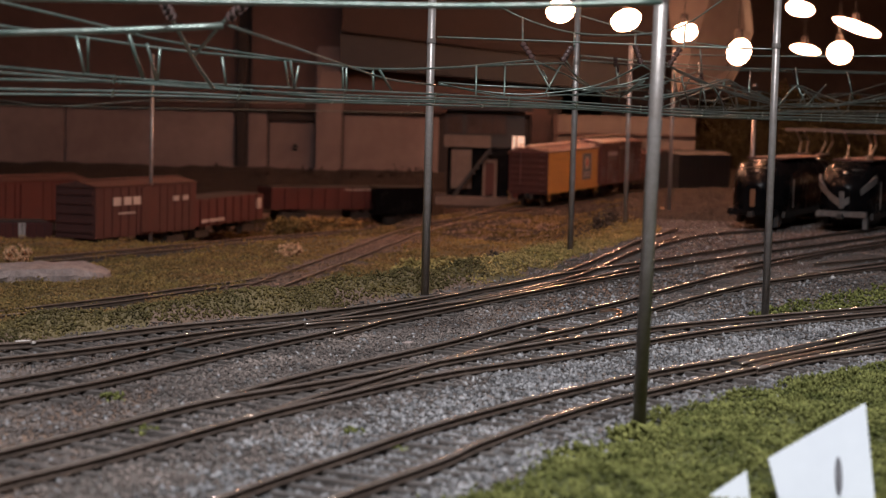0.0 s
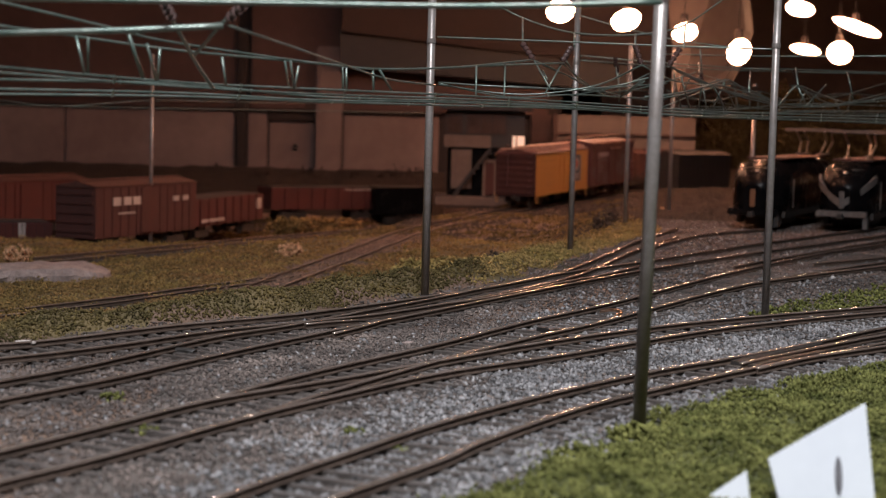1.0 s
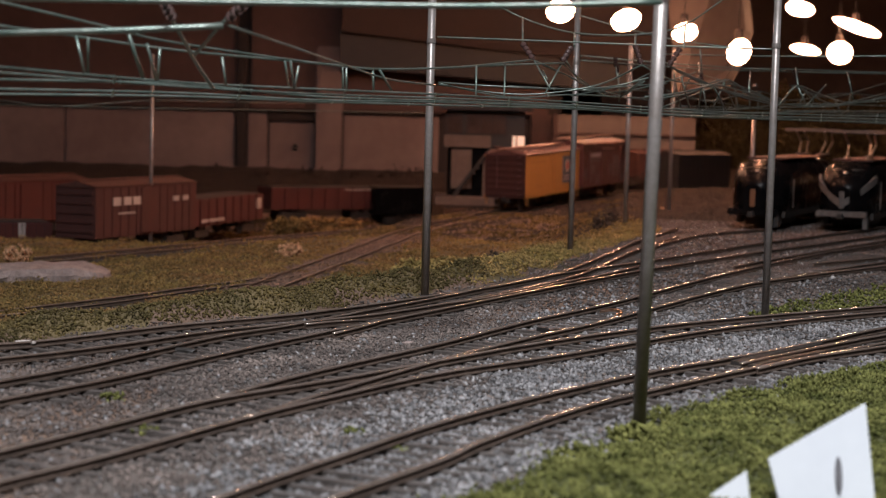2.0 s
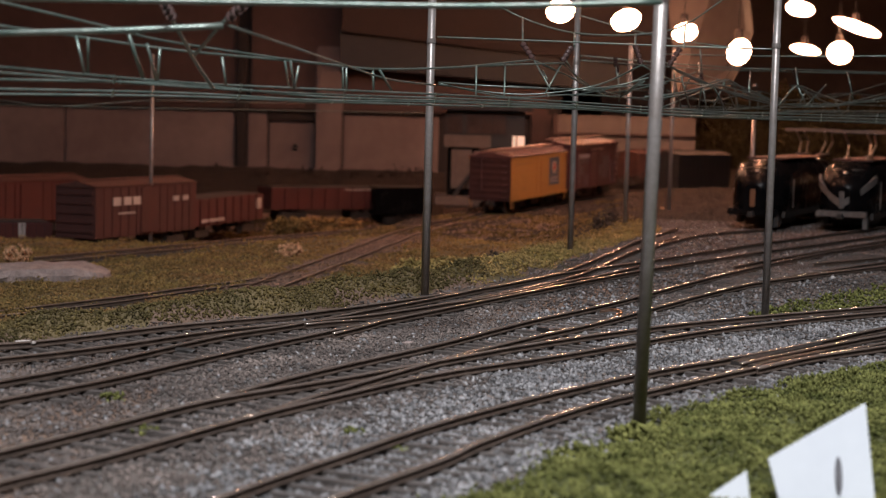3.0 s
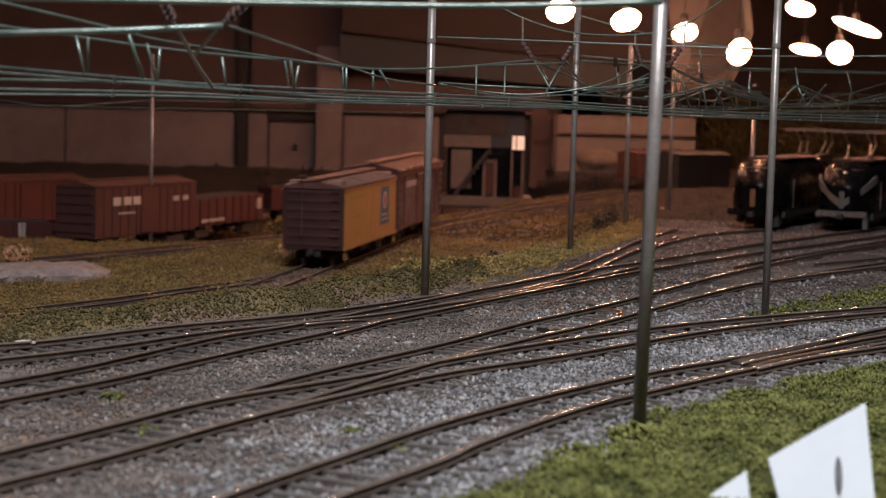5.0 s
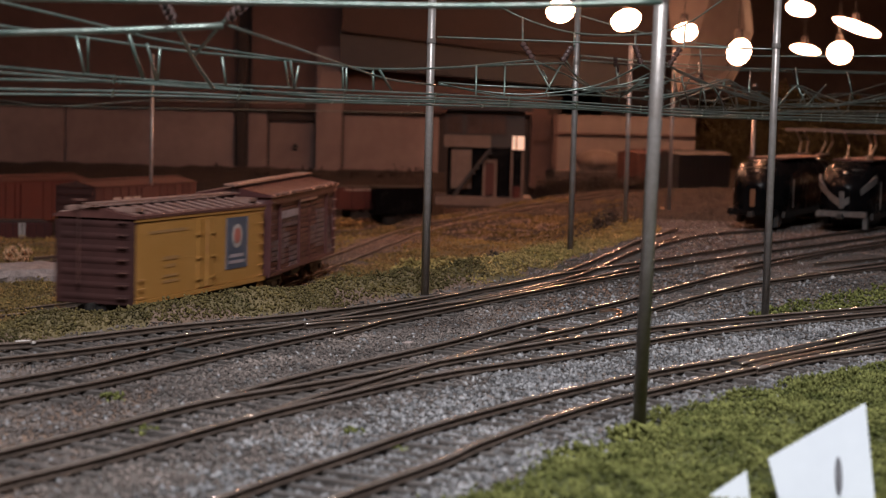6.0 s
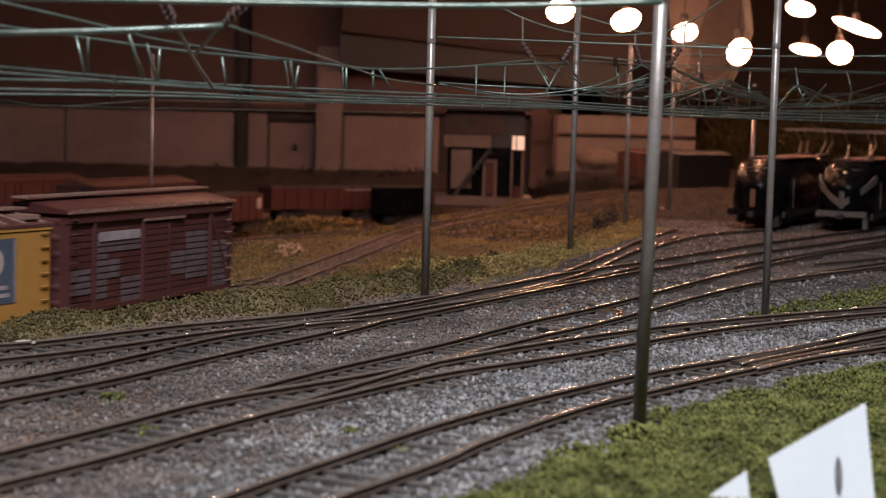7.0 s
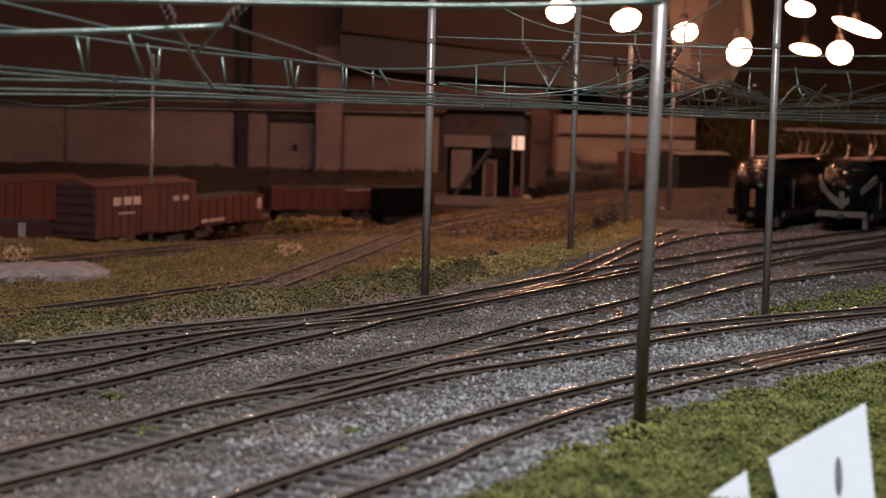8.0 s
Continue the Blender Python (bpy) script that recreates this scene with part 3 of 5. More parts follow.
    for a in ((x0 - 0.012, x1 + 0.012, y0 - 0.012, y0 - 0.001, -0.16, -0.012), (x0 - 0.012, x1 + 0.012, y1 + 0.001, y1 + 0.012, -0.16, -0.012), (x0 - 0.012, x0 - 0.001, y0 - 0.0008, y1 + 0.0008, -0.16, -0.012), (x1 + 0.001, x1 + 0.012, y0 - 0.0008, y1 + 0.0008, -0.16, -0.012)):
        part("skirt", boxes((*a, 0.001)), "brown_board", t, "brown timber skirt")
    for x in (x0 + 0.1, 0.2, x1 - 0.1):
        for y in (y0 + 0.15, y1 - 0.15):
            part("leg", boxes((x - 0.03, x + 0.03, y - 0.03, y + 0.03, -1.104, -0.085, 0.003)), "brown_board", t, "square timber leg")


layout_bench()


# ---------- room ----------
def wall(name, b, mat, label):
    return tagged(part(name, boxes(b), mat), label, "wall", kind="structure")


wall("wall_east", (4.2, 4.3, -4, 9, -1.1, 2.0), "room", "dim brown wall of the club room")
wall("wall_west", (-4.3, -4.2, -4, 9, -1.1, 2.0), "room", "dim brown wall of the club room")
wall("wall_north", (-4.2, 4.2, 9, 9.1, -1.1, 2.0), "room", "dim brown wall of the club room")
wall("wall_south", (-4.2, 4.2, -4.1, -4, -1.1, 2.0), "room", "dim brown wall of the club room")
tagged(part("floor", boxes((-4.3, 4.3, -4.1, 9.1, -1.2, -1.104)), "dark"), "dark floor of the club room", "floor", kind="structure")
tagged(part("ceiling", boxes((-4.3, 4.3, -4.1, 9.1, 2.004, 2.1)), "room"), "dim ceiling of the club room", "ceiling", kind="structure")


def slab(name, a, b, z0, z1, thick, mat, label="", parent=None):
    """An upright board between two points of the plan."""
    a, b = Vector(a), Vector(b)
    d = b - a
    bm = boxes((0, d.length, 0, thick, z0, z1, min(0.002, thick / 4)))
    ob = part(name, bm, mat, parent, label)
    ob.matrix_local = Matrix.Translation((a.x, a.y, 0)) @ Matrix.Rotation(math.atan2(d.y, d.x), 4, "Z")
    return ob


def hall():
    """The long concrete hall that closes the view: panels, posts, a door leaf, a cornice, and the sloping roof apron."""
    w = thing("industrial_hall", "pale brown concrete industrial hall with panelled wall", "building")
    y = 2.0
    X = lambda px: (px - 784) / 3000 * y * 1.003 + 0.002
    lower = ((-300, 108.4), (110, 408), (600, 768))
    for a, b in lower:
        slab("wall_panel", (X(a), y), (X(b), y), -0.04, 0.062, 0.012, "wall", "", w)
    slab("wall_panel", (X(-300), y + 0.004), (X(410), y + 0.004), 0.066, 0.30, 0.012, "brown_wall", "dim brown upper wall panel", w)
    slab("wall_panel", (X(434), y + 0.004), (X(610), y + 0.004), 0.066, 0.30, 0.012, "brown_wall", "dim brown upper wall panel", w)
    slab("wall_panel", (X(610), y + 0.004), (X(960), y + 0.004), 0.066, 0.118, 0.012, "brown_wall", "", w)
    slab("backing", (X(-320), y + 0.02), (X(985), y + 0.02), -0.05, 0.32, 0.02, "dark", "", w)
    slab("post", (X(412), y - 0.006), (X(430), y - 0.006), -0.03, 0.16, 0.016, "dark", "dark steel post", w)
    slab("wall_panel", (X(432), y), (X(466), y), -0.04, 0.062, 0.012, "wall", "", w)
    slab("door", (X(468), y + 0.006), (X(548), y + 0.006), -0.04, 0.052, 0.008, "wall", "plain panel door", w)
    slab("lintel", (X(466), y - 0.002), (X(552), y - 0.002), 0.052, 0.062, 0.01, "dark", "", w)
    slab("pilaster", (X(552), y - 0.012), (X(598), y - 0.012), -0.04, 0.14, 0.022, "wall", "", w)
    slab("ledge", (X(-300), y - 0.008), (X(768), y - 0.008), 0.0625, 0.0655, 0.014, "dark", "dark ledge", w)
    slab("pipe", (X(-300), y - 0.01), (X(412), y - 0.01), 0.075, 0.077, 0.003, "dark", "", w)
    bm = cyl(bmesh.new(), (X(516), y - 0.002, 0.0225), (X(516), y + 0.008, 0.0225), 0.003, 0.003, 8)
    part("door_handle", bm, "black", w)
    # annex past the signal tower
    slab("wall_panel", (X(972), y - 0.02), (X(1216), y - 0.02), -0.02, 0.068, 0.02, "plaster", "pale lit wall of the annex", w)
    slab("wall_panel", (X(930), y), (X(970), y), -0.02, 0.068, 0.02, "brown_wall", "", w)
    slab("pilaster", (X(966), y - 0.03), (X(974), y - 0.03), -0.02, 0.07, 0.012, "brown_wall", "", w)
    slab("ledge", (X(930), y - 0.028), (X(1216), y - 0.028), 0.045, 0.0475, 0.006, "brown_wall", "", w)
    # apron of the deck above, seen from below; its shade is a black sheet
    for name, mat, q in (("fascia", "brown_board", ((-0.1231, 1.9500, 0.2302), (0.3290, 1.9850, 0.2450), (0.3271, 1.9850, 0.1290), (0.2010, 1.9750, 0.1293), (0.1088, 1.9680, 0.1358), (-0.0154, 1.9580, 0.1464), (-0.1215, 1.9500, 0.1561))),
                         ("apron_shade", "black", ((-0.1249, 1.9620, 0.1591), (-0.0155, 1.9700, 0.1494), (0.1094, 1.9800, 0.1388), (0.2088, 1.9870, 0.1299), (0.2101, 1.9870, 0.0951), (0.1105, 1.9800, 0.1022), (-0.1239, 1.9620, 0.1165)))):
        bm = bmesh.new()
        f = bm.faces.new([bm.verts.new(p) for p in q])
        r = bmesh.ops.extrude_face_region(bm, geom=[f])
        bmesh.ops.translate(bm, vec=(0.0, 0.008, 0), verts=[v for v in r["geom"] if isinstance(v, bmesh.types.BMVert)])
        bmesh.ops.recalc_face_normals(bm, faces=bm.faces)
        part(name, bm, mat, w, "brown timber apron" if name == "fascia" else "black sheet for the shade under the apron")
    return w


hall()
wall("backdrop", (0.29, 2.6, 3.2, 3.25, -0.3, 0.9), "wall", "dark brown boarded wall far behind the engines")


def deck_beam():
    """The pale plastered beam end that catches the light of the lamps."""
    t = thing("support_beam", "pale plastered beam end of the upper deck lit by lamps", "beam")
    bm = bmesh.new()
    f = bm.faces.new([bm.verts.new(p) for p in ((0.236, 1.95, 0.29), (0.322, 1.95, 0.29), (0.345, 1.99, 0.172), (0.330, 1.99, 0.127), (0.316, 1.97, 0.104), (0.262, 1.94, 0.092))])
    r = bmesh.ops.extrude_face_region(bm, geom=[f])
    bmesh.ops.translate(bm, vec=(0.02, 0.06, 0), verts=[v for v in r["geom"] if isinstance(v, bmesh.types.BMVert)])
    bmesh.ops.recalc_face_normals(bm, faces=bm.faces)
    part("beam", bm, "plaster", t)


deck_beam()


# ---------- room lamps that hang beyond the layout ----------
def bulb(c, rx, rz, tilt):
    t = thing("hanging_lamp", "glowing warm white lamp hung above the yard", "lamp", "yard lamps")
    t.location = c
    bm = bmesh.new()
    bmesh.ops.create_uvsphere(bm, u_segments=32, v_segments=20, radius=0.86, matrix=Matrix.Rotation(tilt, 4, "Y") @ Matrix.Diagonal((rx, min(rx, rz), rz, 1)))
    part("bulb", bm, "bulb", t, "glowing glass bulb")
    part("socket", cyl(bmesh.new(), (0, 0.004, rz * 0.7), (0, 0.006, rz * 0.7 + 0.012), 0.005, 0.004, 10), "dark", t, "dark lamp socket")
    part("cord", cyl(bmesh.new(), (0, 0.006, rz * 0.7 + 0.012), (0, 0.006, 2.0 - c[2]), 0.0006, 0.0006, 6), "black", t, "black cord")


for c, a, b, tilt in (((0.1119, 1.7200, 0.1718), 0.0160, 0.0127, -0.1), ((0.1802, 1.7400, 0.1656), 0.0174, 0.0121, -0.35), ((0.2433, 1.7600, 0.1556), 0.0150, 0.0105, -0.25), ((0.3033, 1.7800, 0.1382), 0.0135, 0.0160, 0.5),
                      ((0.4306, 2.1000, 0.2052), 0.020, 0.0098, 0.15), ((0.5249, 2.2000, 0.1906), 0.037, 0.0075, 0.32), ((0.4809, 2.3000, 0.1641), 0.023, 0.007, 0.15), ((0.5046, 2.2000, 0.1568), 0.018, 0.016, 0)):
    bulb(c, a, b, tilt)


def unseen_strip_lamp(k, y0, y1, z, r=0.0030):
    """An unseen added lamp tube hung over the yard, running away from the viewer."""
    t = thing("unseen_strip_lamp", "unseen warm lamp tube added over the yard", "lamp", "yard lamps")
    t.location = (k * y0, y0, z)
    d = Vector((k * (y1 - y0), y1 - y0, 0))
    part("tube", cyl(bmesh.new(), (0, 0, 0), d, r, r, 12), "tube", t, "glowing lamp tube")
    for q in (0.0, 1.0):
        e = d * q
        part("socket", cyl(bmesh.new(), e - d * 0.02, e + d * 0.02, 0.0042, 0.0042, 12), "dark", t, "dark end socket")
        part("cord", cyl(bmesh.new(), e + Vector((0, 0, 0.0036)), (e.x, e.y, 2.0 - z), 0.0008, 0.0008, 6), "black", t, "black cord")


# Added out of view for warm fill and glints on the rails.
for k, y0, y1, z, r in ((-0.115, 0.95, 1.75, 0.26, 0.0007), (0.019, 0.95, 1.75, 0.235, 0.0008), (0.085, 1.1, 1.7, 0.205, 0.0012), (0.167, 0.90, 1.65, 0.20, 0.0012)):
    unseen_strip_lamp(k, y0, y1, z, r)


# ---------- signal tower ----------
def signal_tower():
    t = thing("signal_tower", "two storey model signal tower with dark roof and cream walls", "building")
    k = 1.55 / 3000
    X = lambda px: (px - 856) * k
    Z = lambda py: (352 - py) * k
    part("platform", boxes((X(770), X(942), -0.012, 0.05, -0.006, 0.002, 0.0005)), "tan", t, "pale stone platform")
    part("wall", boxes((X(790), X(925), 0.006, 0.04, 0.002, Z(262))), "loco_dark", t, "dark ground floor wall")
    part("wall_panel", boxes((X(797), X(833), 0.002, 0.0055, Z(335), Z(266), 0.0004)), "tan", t, "pale ground floor panel")
    part("band", boxes((X(783), X(866), 0.0, 0.042, Z(262), Z(240), 0.0004)), "tan", t, "cream board band")
    part("cabin", boxes((X(785), X(925), 0.004, 0.04, Z(262) + 0.0005, Z(196))), "black", t, "dark windowed upper cabin")
    for px in (786, 812, 822, 846, 866, 890):
        part("mullion", boxes((X(px), X(px + 3), 0.001, 0.0035, Z(239), Z(200))), "brown_board", t)
    for a, b in ((790, 812), (825, 846), (849, 866), (869, 890)):
        part("window_pane", boxes((X(a), X(b), 0.0022, 0.0034, Z(237), Z(203))), "window_dim", t, "dim window pane")
    part("window_pane", boxes((X(904), X(925), 0.0, 0.003, Z(264), Z(240))), "window_glow", t, "lit window pane")
    part("mullion", boxes((X(910), X(912), -0.001, 0.0, Z(264), Z(240))), "brown_board", t)
    part("roof", boxes((X(774), X(938), -0.008, 0.05, Z(196), Z(188), 0.001)), "black", t, "dark overhanging roof")
    bm = bmesh.new()
    for i in range(9):
        box(bm, X(802 + 7 * i), X(812 + 7 * i), -0.008, 0.001, Z(345 - 9 * i), Z(342 - 9 * i))
    part("stair_treads", bm, "black", t, "dark outside stair")
    part("stringer", cyl(bmesh.new(), (X(800), -0.009, Z(350)), (X(866), -0.009, Z(262)), 0.0016, 0.0016, 6), "black", t)
    part("door_frame", boxes((X(853), X(858), -0.001, 0.005, Z(350), Z(285)), (X(873), X(878), -0.001, 0.005, Z(350), Z(285)), (X(853), X(878), -0.0012, 0.0048, Z(288), Z(283))), "tan", t, "pale door frame")
    part("door", boxes((X(858), X(873), 0.0, 0.004, Z(345), Z(290))), "boxcar_brown", t, "brown door")
    part("corner_post", boxes((X(902), X(906), -0.003, 0.004, Z(350), Z(266)), (X(921), X(925), -0.003, 0.004, Z(350), Z(266))), "tan", t, "pale porch posts")
    part("barrel", cyl(bmesh.new(), (X(913), -0.006, 0.002), (X(913), -0.006, Z(328)), 0.004, 0.004, 12), "boxcar_red", t, "small red barrel")
    t.location = (0.0360, 1.5500, -0.0106)


signal_tower()


# ---------- standing freight cars in the yard ----------
def yard_car(name, label, corner, heading, L, W, H, mat, roof, kind="box", marks=()):
    """A standing car; corner is the near lower corner of its side, heading in degrees."""
    c = thing(name, label, "freight car", "standing freight cars")
    bm = boxes((0, L, 0, W, 0, H, 0.0005))
    part("body", bm, mat, c)
    if kind == "box":
        for i in range(1, 13):
            x = L * i / 13
            part("rib", boxes((x - 0.0006, x + 0.0006, -0.0007, 0, 0.001, H - 0.001)), mat, c)
        part("door", boxes((L * 0.42, L * 0.58, -0.0013, 0, 0.002, H - 0.002, 0.0003)), mat, c)
        bm = bmesh.new()
        v = [bm.verts.new(p) for x in (-0.001, L + 0.001) for p in ((x, -0.001, H), (x, W / 2, H + 0.0035), (x, W + 0.001, H), (x, W / 2, H - 0.001))]
        for f in ((0, 1, 5, 4), (1, 2, 6, 5), (2, 3, 7, 6), (3, 0, 4, 7), (0, 3, 2, 1), (4, 5, 6, 7)):
            bm.faces.new([v[i] for i in f])
        part("roof", bm, roof, c)
        part("running_board", boxes((0, L, W / 2 - 0.003, W / 2 + 0.003, H + 0.0036, H + 0.0045)), roof, c)
        for i in range(5):
            part("end_rib", boxes((-0.0012, 0, 0.002, W - 0.002, H * (0.12 + 0.18 * i), H * (0.18 + 0.18 * i))), mat, c)
    else:
        for i in range(1, 9):
            x = L * i / 9
            part("rib", boxes((x - 0.0008, x + 0.0008, -0.0012, 0, 0, H)), mat, c)
        part("load", boxes((0.003, L - 0.003, 0.003, W - 0.003, H - 0.004, H + 0.001)), "dark", c, "dark heaped load")
    for x in (0.026, L - 0.026):
        part("truck", boxes((x - 0.013, x + 0.013, 0.003, 0.006, -0.009, -0.003), (x - 0.013, x + 0.013, W - 0.006, W - 0.003, -0.009, -0.003), (x - 0.003, x + 0.003, 0.004, W - 0.004, -0.006, 0.0)), "black", c, "black truck")
        for dx in (-0.01, 0.01):
            for yy in (0.007, W - 0.007):
                part("wheel", cyl(bmesh.new(), (x + dx, yy - 0.001, -0.006), (x + dx, yy + 0.001, -0.006), 0.0055, 0.0055, 14), "black", c)
    for x0, x1, z0, z1 in marks:
        part("marking", boxes((x0 * L, x1 * L, -0.0012, -0.0008, z0 * H, z1 * H)), "white_paint", c, "faded white lettering bar")
    c.matrix_local = pose(*corner, 0, 0, heading)
    return c


yard_car("boxcar", "faded brown boxcar with worn white marks", (-0.2470, 1.2000, -0.0295), 68, 0.140, 0.034, 0.0375, "boxcar_brown", "rust", "box",
         ((0.15, 0.22, 0.62, 0.78), (0.25, 0.32, 0.62, 0.78), (0.34, 0.41, 0.62, 0.78), (0.74, 0.80, 0.64, 0.74), (0.84, 0.90, 0.64, 0.74), (0.2, 0.36, 0.45, 0.48)))
yard_car("gondola", "dark red low gondola with white marks", (-0.2008, 1.3450, -0.0298), 73, 0.145, 0.034, 0.022, "boxcar_red", "rust", "gondola", ((0.12, 0.42, 0.14, 0.26), (0.88, 0.95, 0.45, 0.85)))
yard_car("boxcar", "dull red boxcar at the end of the yard", (-0.3756, 1.3300, -0.0316), 60, 0.140, 0.034, 0.034, "boxcar_red", "rust")
yard_car("flat_car", "low brown flat car in the yard", (-0.3322, 1.2200, -0.0329), 25, 0.05, 0.03, 0.012, "boxcar_red", "rust", "gondola", ((0.5, 0.6, 0.1, 1.0),))
yard_car("gondola", "dusty red gondola beside the mound", (-0.1654, 1.6200, -0.0303), 30, 0.13, 0.034, 0.021, "boxcar_red", "rust", "gondola", ((0.6, 0.97, 0.9, 0.95),))
yard_car("gondola", "dark gondola beside the hedge", (-0.0668, 1.6600, -0.0345), 25, 0.06, 0.034, 0.026, "loco_dark", "rust", "gondola")
yard_car("boxcar", "dark brown boxcar behind the tower", (0.2027, 1.7800, -0.0167), 35, 0.08, 0.034, 0.046, "rust", "rust")
yard_car("boxcar", "dark boxcar near the engines", (0.2344, 1.7000, -0.0130), 50, 0.10, 0.034, 0.044, "black", "dark")
yard_car("gondola", "dark hopper behind the tower", (0.1162, 1.8000, -0.0188), 12, 0.13, 0.034, 0.026, "dark", "dark", "gondola")


def tank():
    t = thing("storage_tank", "dusty cream storage tank with rounded top", "tank")
    bm = bmesh.new()
    bmesh.ops.create_uvsphere(bm, u_segments=20, v_segments=12, radius=1, matrix=Matrix.Diagonal((0.024, 0.02, 0.012, 1)))
    part("shell", bm, "tan", t)
    bm = cyl(bmesh.new(), (-0.02, 0, -0.002), (0.06, 0.01, -0.004), 0.004, 0.003, 10)
    part("pipe", bm, "tan", t)
    part("base", boxes((-0.02, 0.02, -0.014, 0.014, -0.03, -0.004, 0.001)), "dark", t)
    t.location = (0.1670, 1.8600, 0.0192)


tank()


# ---------- electric locomotives ----------
def locomotive(label, loc, heading, stripe, raised):
    t = thing("electric_locomotive", label, "locomotive", "standing engines")
    L, W, H0, H1 = 0.19, 0.036, 0.008, 0.042
    bm = bmesh.new()
    rings = []
    for x, w, h, lift in ((0.0, 0.30, 0.55, 0.0), (0.003, 0.55, 0.68, 0), (0.009, 0.80, 0.80, 0), (0.017, 0.95, 0.90, 0), (0.026, 1.0, 1.0, 0), (L - 0.026, 1.0, 1.0, 0), (L - 0.006, 0.8, 0.85, 0), (L, 0.5, 0.6, 0)):
        ring = []
        for a, b in ((-1, 0), (-1, 0.45), (-0.98, 0.74), (-0.82, 0.92), (-0.45, 1.0), (0, 1.02), (0.45, 1.0), (0.82, 0.92), (0.98, 0.74), (1, 0.45), (1, 0)):
            ring.append(bm.verts.new((x, a * w * W / 2, H0 + (H1 - H0) * b * h)))
        rings.append(ring)
    for r, s in zip(rings, rings[1:]):
        for k in range(len(r)):
            bm.faces.new((r[k], s[k], s[(k + 1) % len(r)], r[(k + 1) % len(r)])).smooth = True
    bm.faces.new(rings[0])
    bm.faces.new(rings[-1][::-1])
    bmesh.ops.recalc_face_normals(bm, faces=bm.faces)
    part("body", bm, "loco_dark", t, "dark glossy rounded body")
    # The deck's red colour stands for orange lamplight on the roof.
    part("roof_walk", boxes((0.03, L - 0.03, -0.013, 0.013, H1 + 0.0006, H1 + 0.0018, 0.0003)), "rust", t, "roof deck with orange lamplight put into its reddish colour")
    bm = bmesh.new()
    bmesh.ops.create_uvsphere(bm, u_segments=14, v_segments=8, radius=0.0022, matrix=Matrix.Translation((0.010, 0, 0.0345)))
    part("headlight", bm, "steel", t, "round chrome headlight")
    for s in (-1, 1):
        part("cab_visor", sweep(bmesh.new(), smooth([(0.0125, s * 0.0035, 0.0372), (0.016, s * 0.009, 0.0368), (0.021, s * 0.0145, 0.0355)], 5), [(-0.0005, 0), (0.0005, 0), (0.0005, 0.0008), (-0.0005, 0.0008)]), "steel", t, "bright visor over the windscreen")
        part("windscreen", sweep(bmesh.new(), smooth([(0.0135, s * 0.0035, 0.0330), (0.0175, s * 0.009, 0.0325), (0.0215, s * 0.0145, 0.0315)], 5), [(-0.0012, 0), (0.0008, 0), (0.0008, 0.0034), (-0.0012, 0.0034)]), "black", t, "dark windscreen")
        if stripe:
            part("stripe", sweep(bmesh.new(), smooth([(-0.0008, s * 0.0008, 0.014), (0.002, s * 0.007, 0.0185), (0.010, s * 0.0150, 0.0255), (0.02, s * 0.0178, 0.0295)], 6), [(-0.0012, 0), (0.0006, 0), (0.0006, 0.0045), (-0.0012, 0.0045)]), "stripe_grey", t, "pale painted whisker stripe")
        else:
            part("number_board", boxes((0.0035, 0.006, s * 0.006 - 0.002, s * 0.006 + 0.002, 0.027, 0.0295)), "tan", t, "small number board")
        part("handrail", cyl(bmesh.new(), (0.03, s * 0.0192, 0.012), (0.03, s * 0.0192, 0.03), 0.0004, 0.0004, 6), "steel", t)
        part("sill", boxes((0.012, L - 0.012, s * 0.0172 - 0.001, s * 0.0172 + 0.001, 0.006, 0.010)), "black", t)
    part("nose_stripe", boxes((-0.0012, 0.0006, -0.0016, 0.0016, 0.013, 0.024, 0.0003)), "orange_paint" if not stripe else "stripe_grey", t, "painted nose stripe")
    part("pilot", boxes((-0.001, 0.006, -0.016, 0.016, 0.0075, 0.0115, 0.0006)), "stripe_grey" if stripe else "loco_dark", t, "pale pilot beam")
    part("step", boxes((0.001, 0.006, -0.0165, -0.0135, 0.0005, 0.0075)), "stripe_grey" if stripe else "black", t)
    part("coupler", boxes((-0.006, 0.0, -0.0018, 0.0018, 0.0065, 0.010, 0.0005)), "black", t)
    for x in (0.04, L - 0.04):
        tr = part("truck", boxes((x - 0.022, x + 0.022, -0.0145, -0.0115, 0.0015, 0.008, 0.0005), (x - 0.022, x + 0.022, 0.0115, 0.0145, 0.0015, 0.008, 0.0005)), "black", t)
        for dx in (-0.014, 0, 0.014):
            part("wheel", cyl(bmesh.new(), (x + dx, -0.0095, 0.0055), (x + dx, 0.0095, 0.0055), 0.0055, 0.0055, 14), "black", tr)
    for x in raised:
        p = part("pantograph", boxes((x - 0.010, x + 0.010, -0.008, -0.0068, H1 + 0.0018, H1 + 0.003), (x - 0.010, x + 0.010, 0.0068, 0.008, H1 + 0.0018, H1 + 0.003)), "steel", t, "raised pantograph")
        for s in (-1, 1):
            bm = cyl(bmesh.new(), (x, s * 0.0075, H1 + 0.003), (x + 0.012, s * 0.009, H1 + 0.011), 0.0008, 0.0008, 6)
            cyl(bm, (x + 0.012, s * 0.009, H1 + 0.011), (x, s * 0.010, H1 + 0.0185), 0.0008, 0.0008, 6)
            part("arm", bm, "steel", p)
        part("shoe", boxes((x - 0.0014, x + 0.0014, -0.018, 0.018, H1 + 0.0185, H1 + 0.0206, 0.0003)), "tan", p, "pale contact shoe")
    t.matrix_local = pose(*loc, 0, 0, heading)


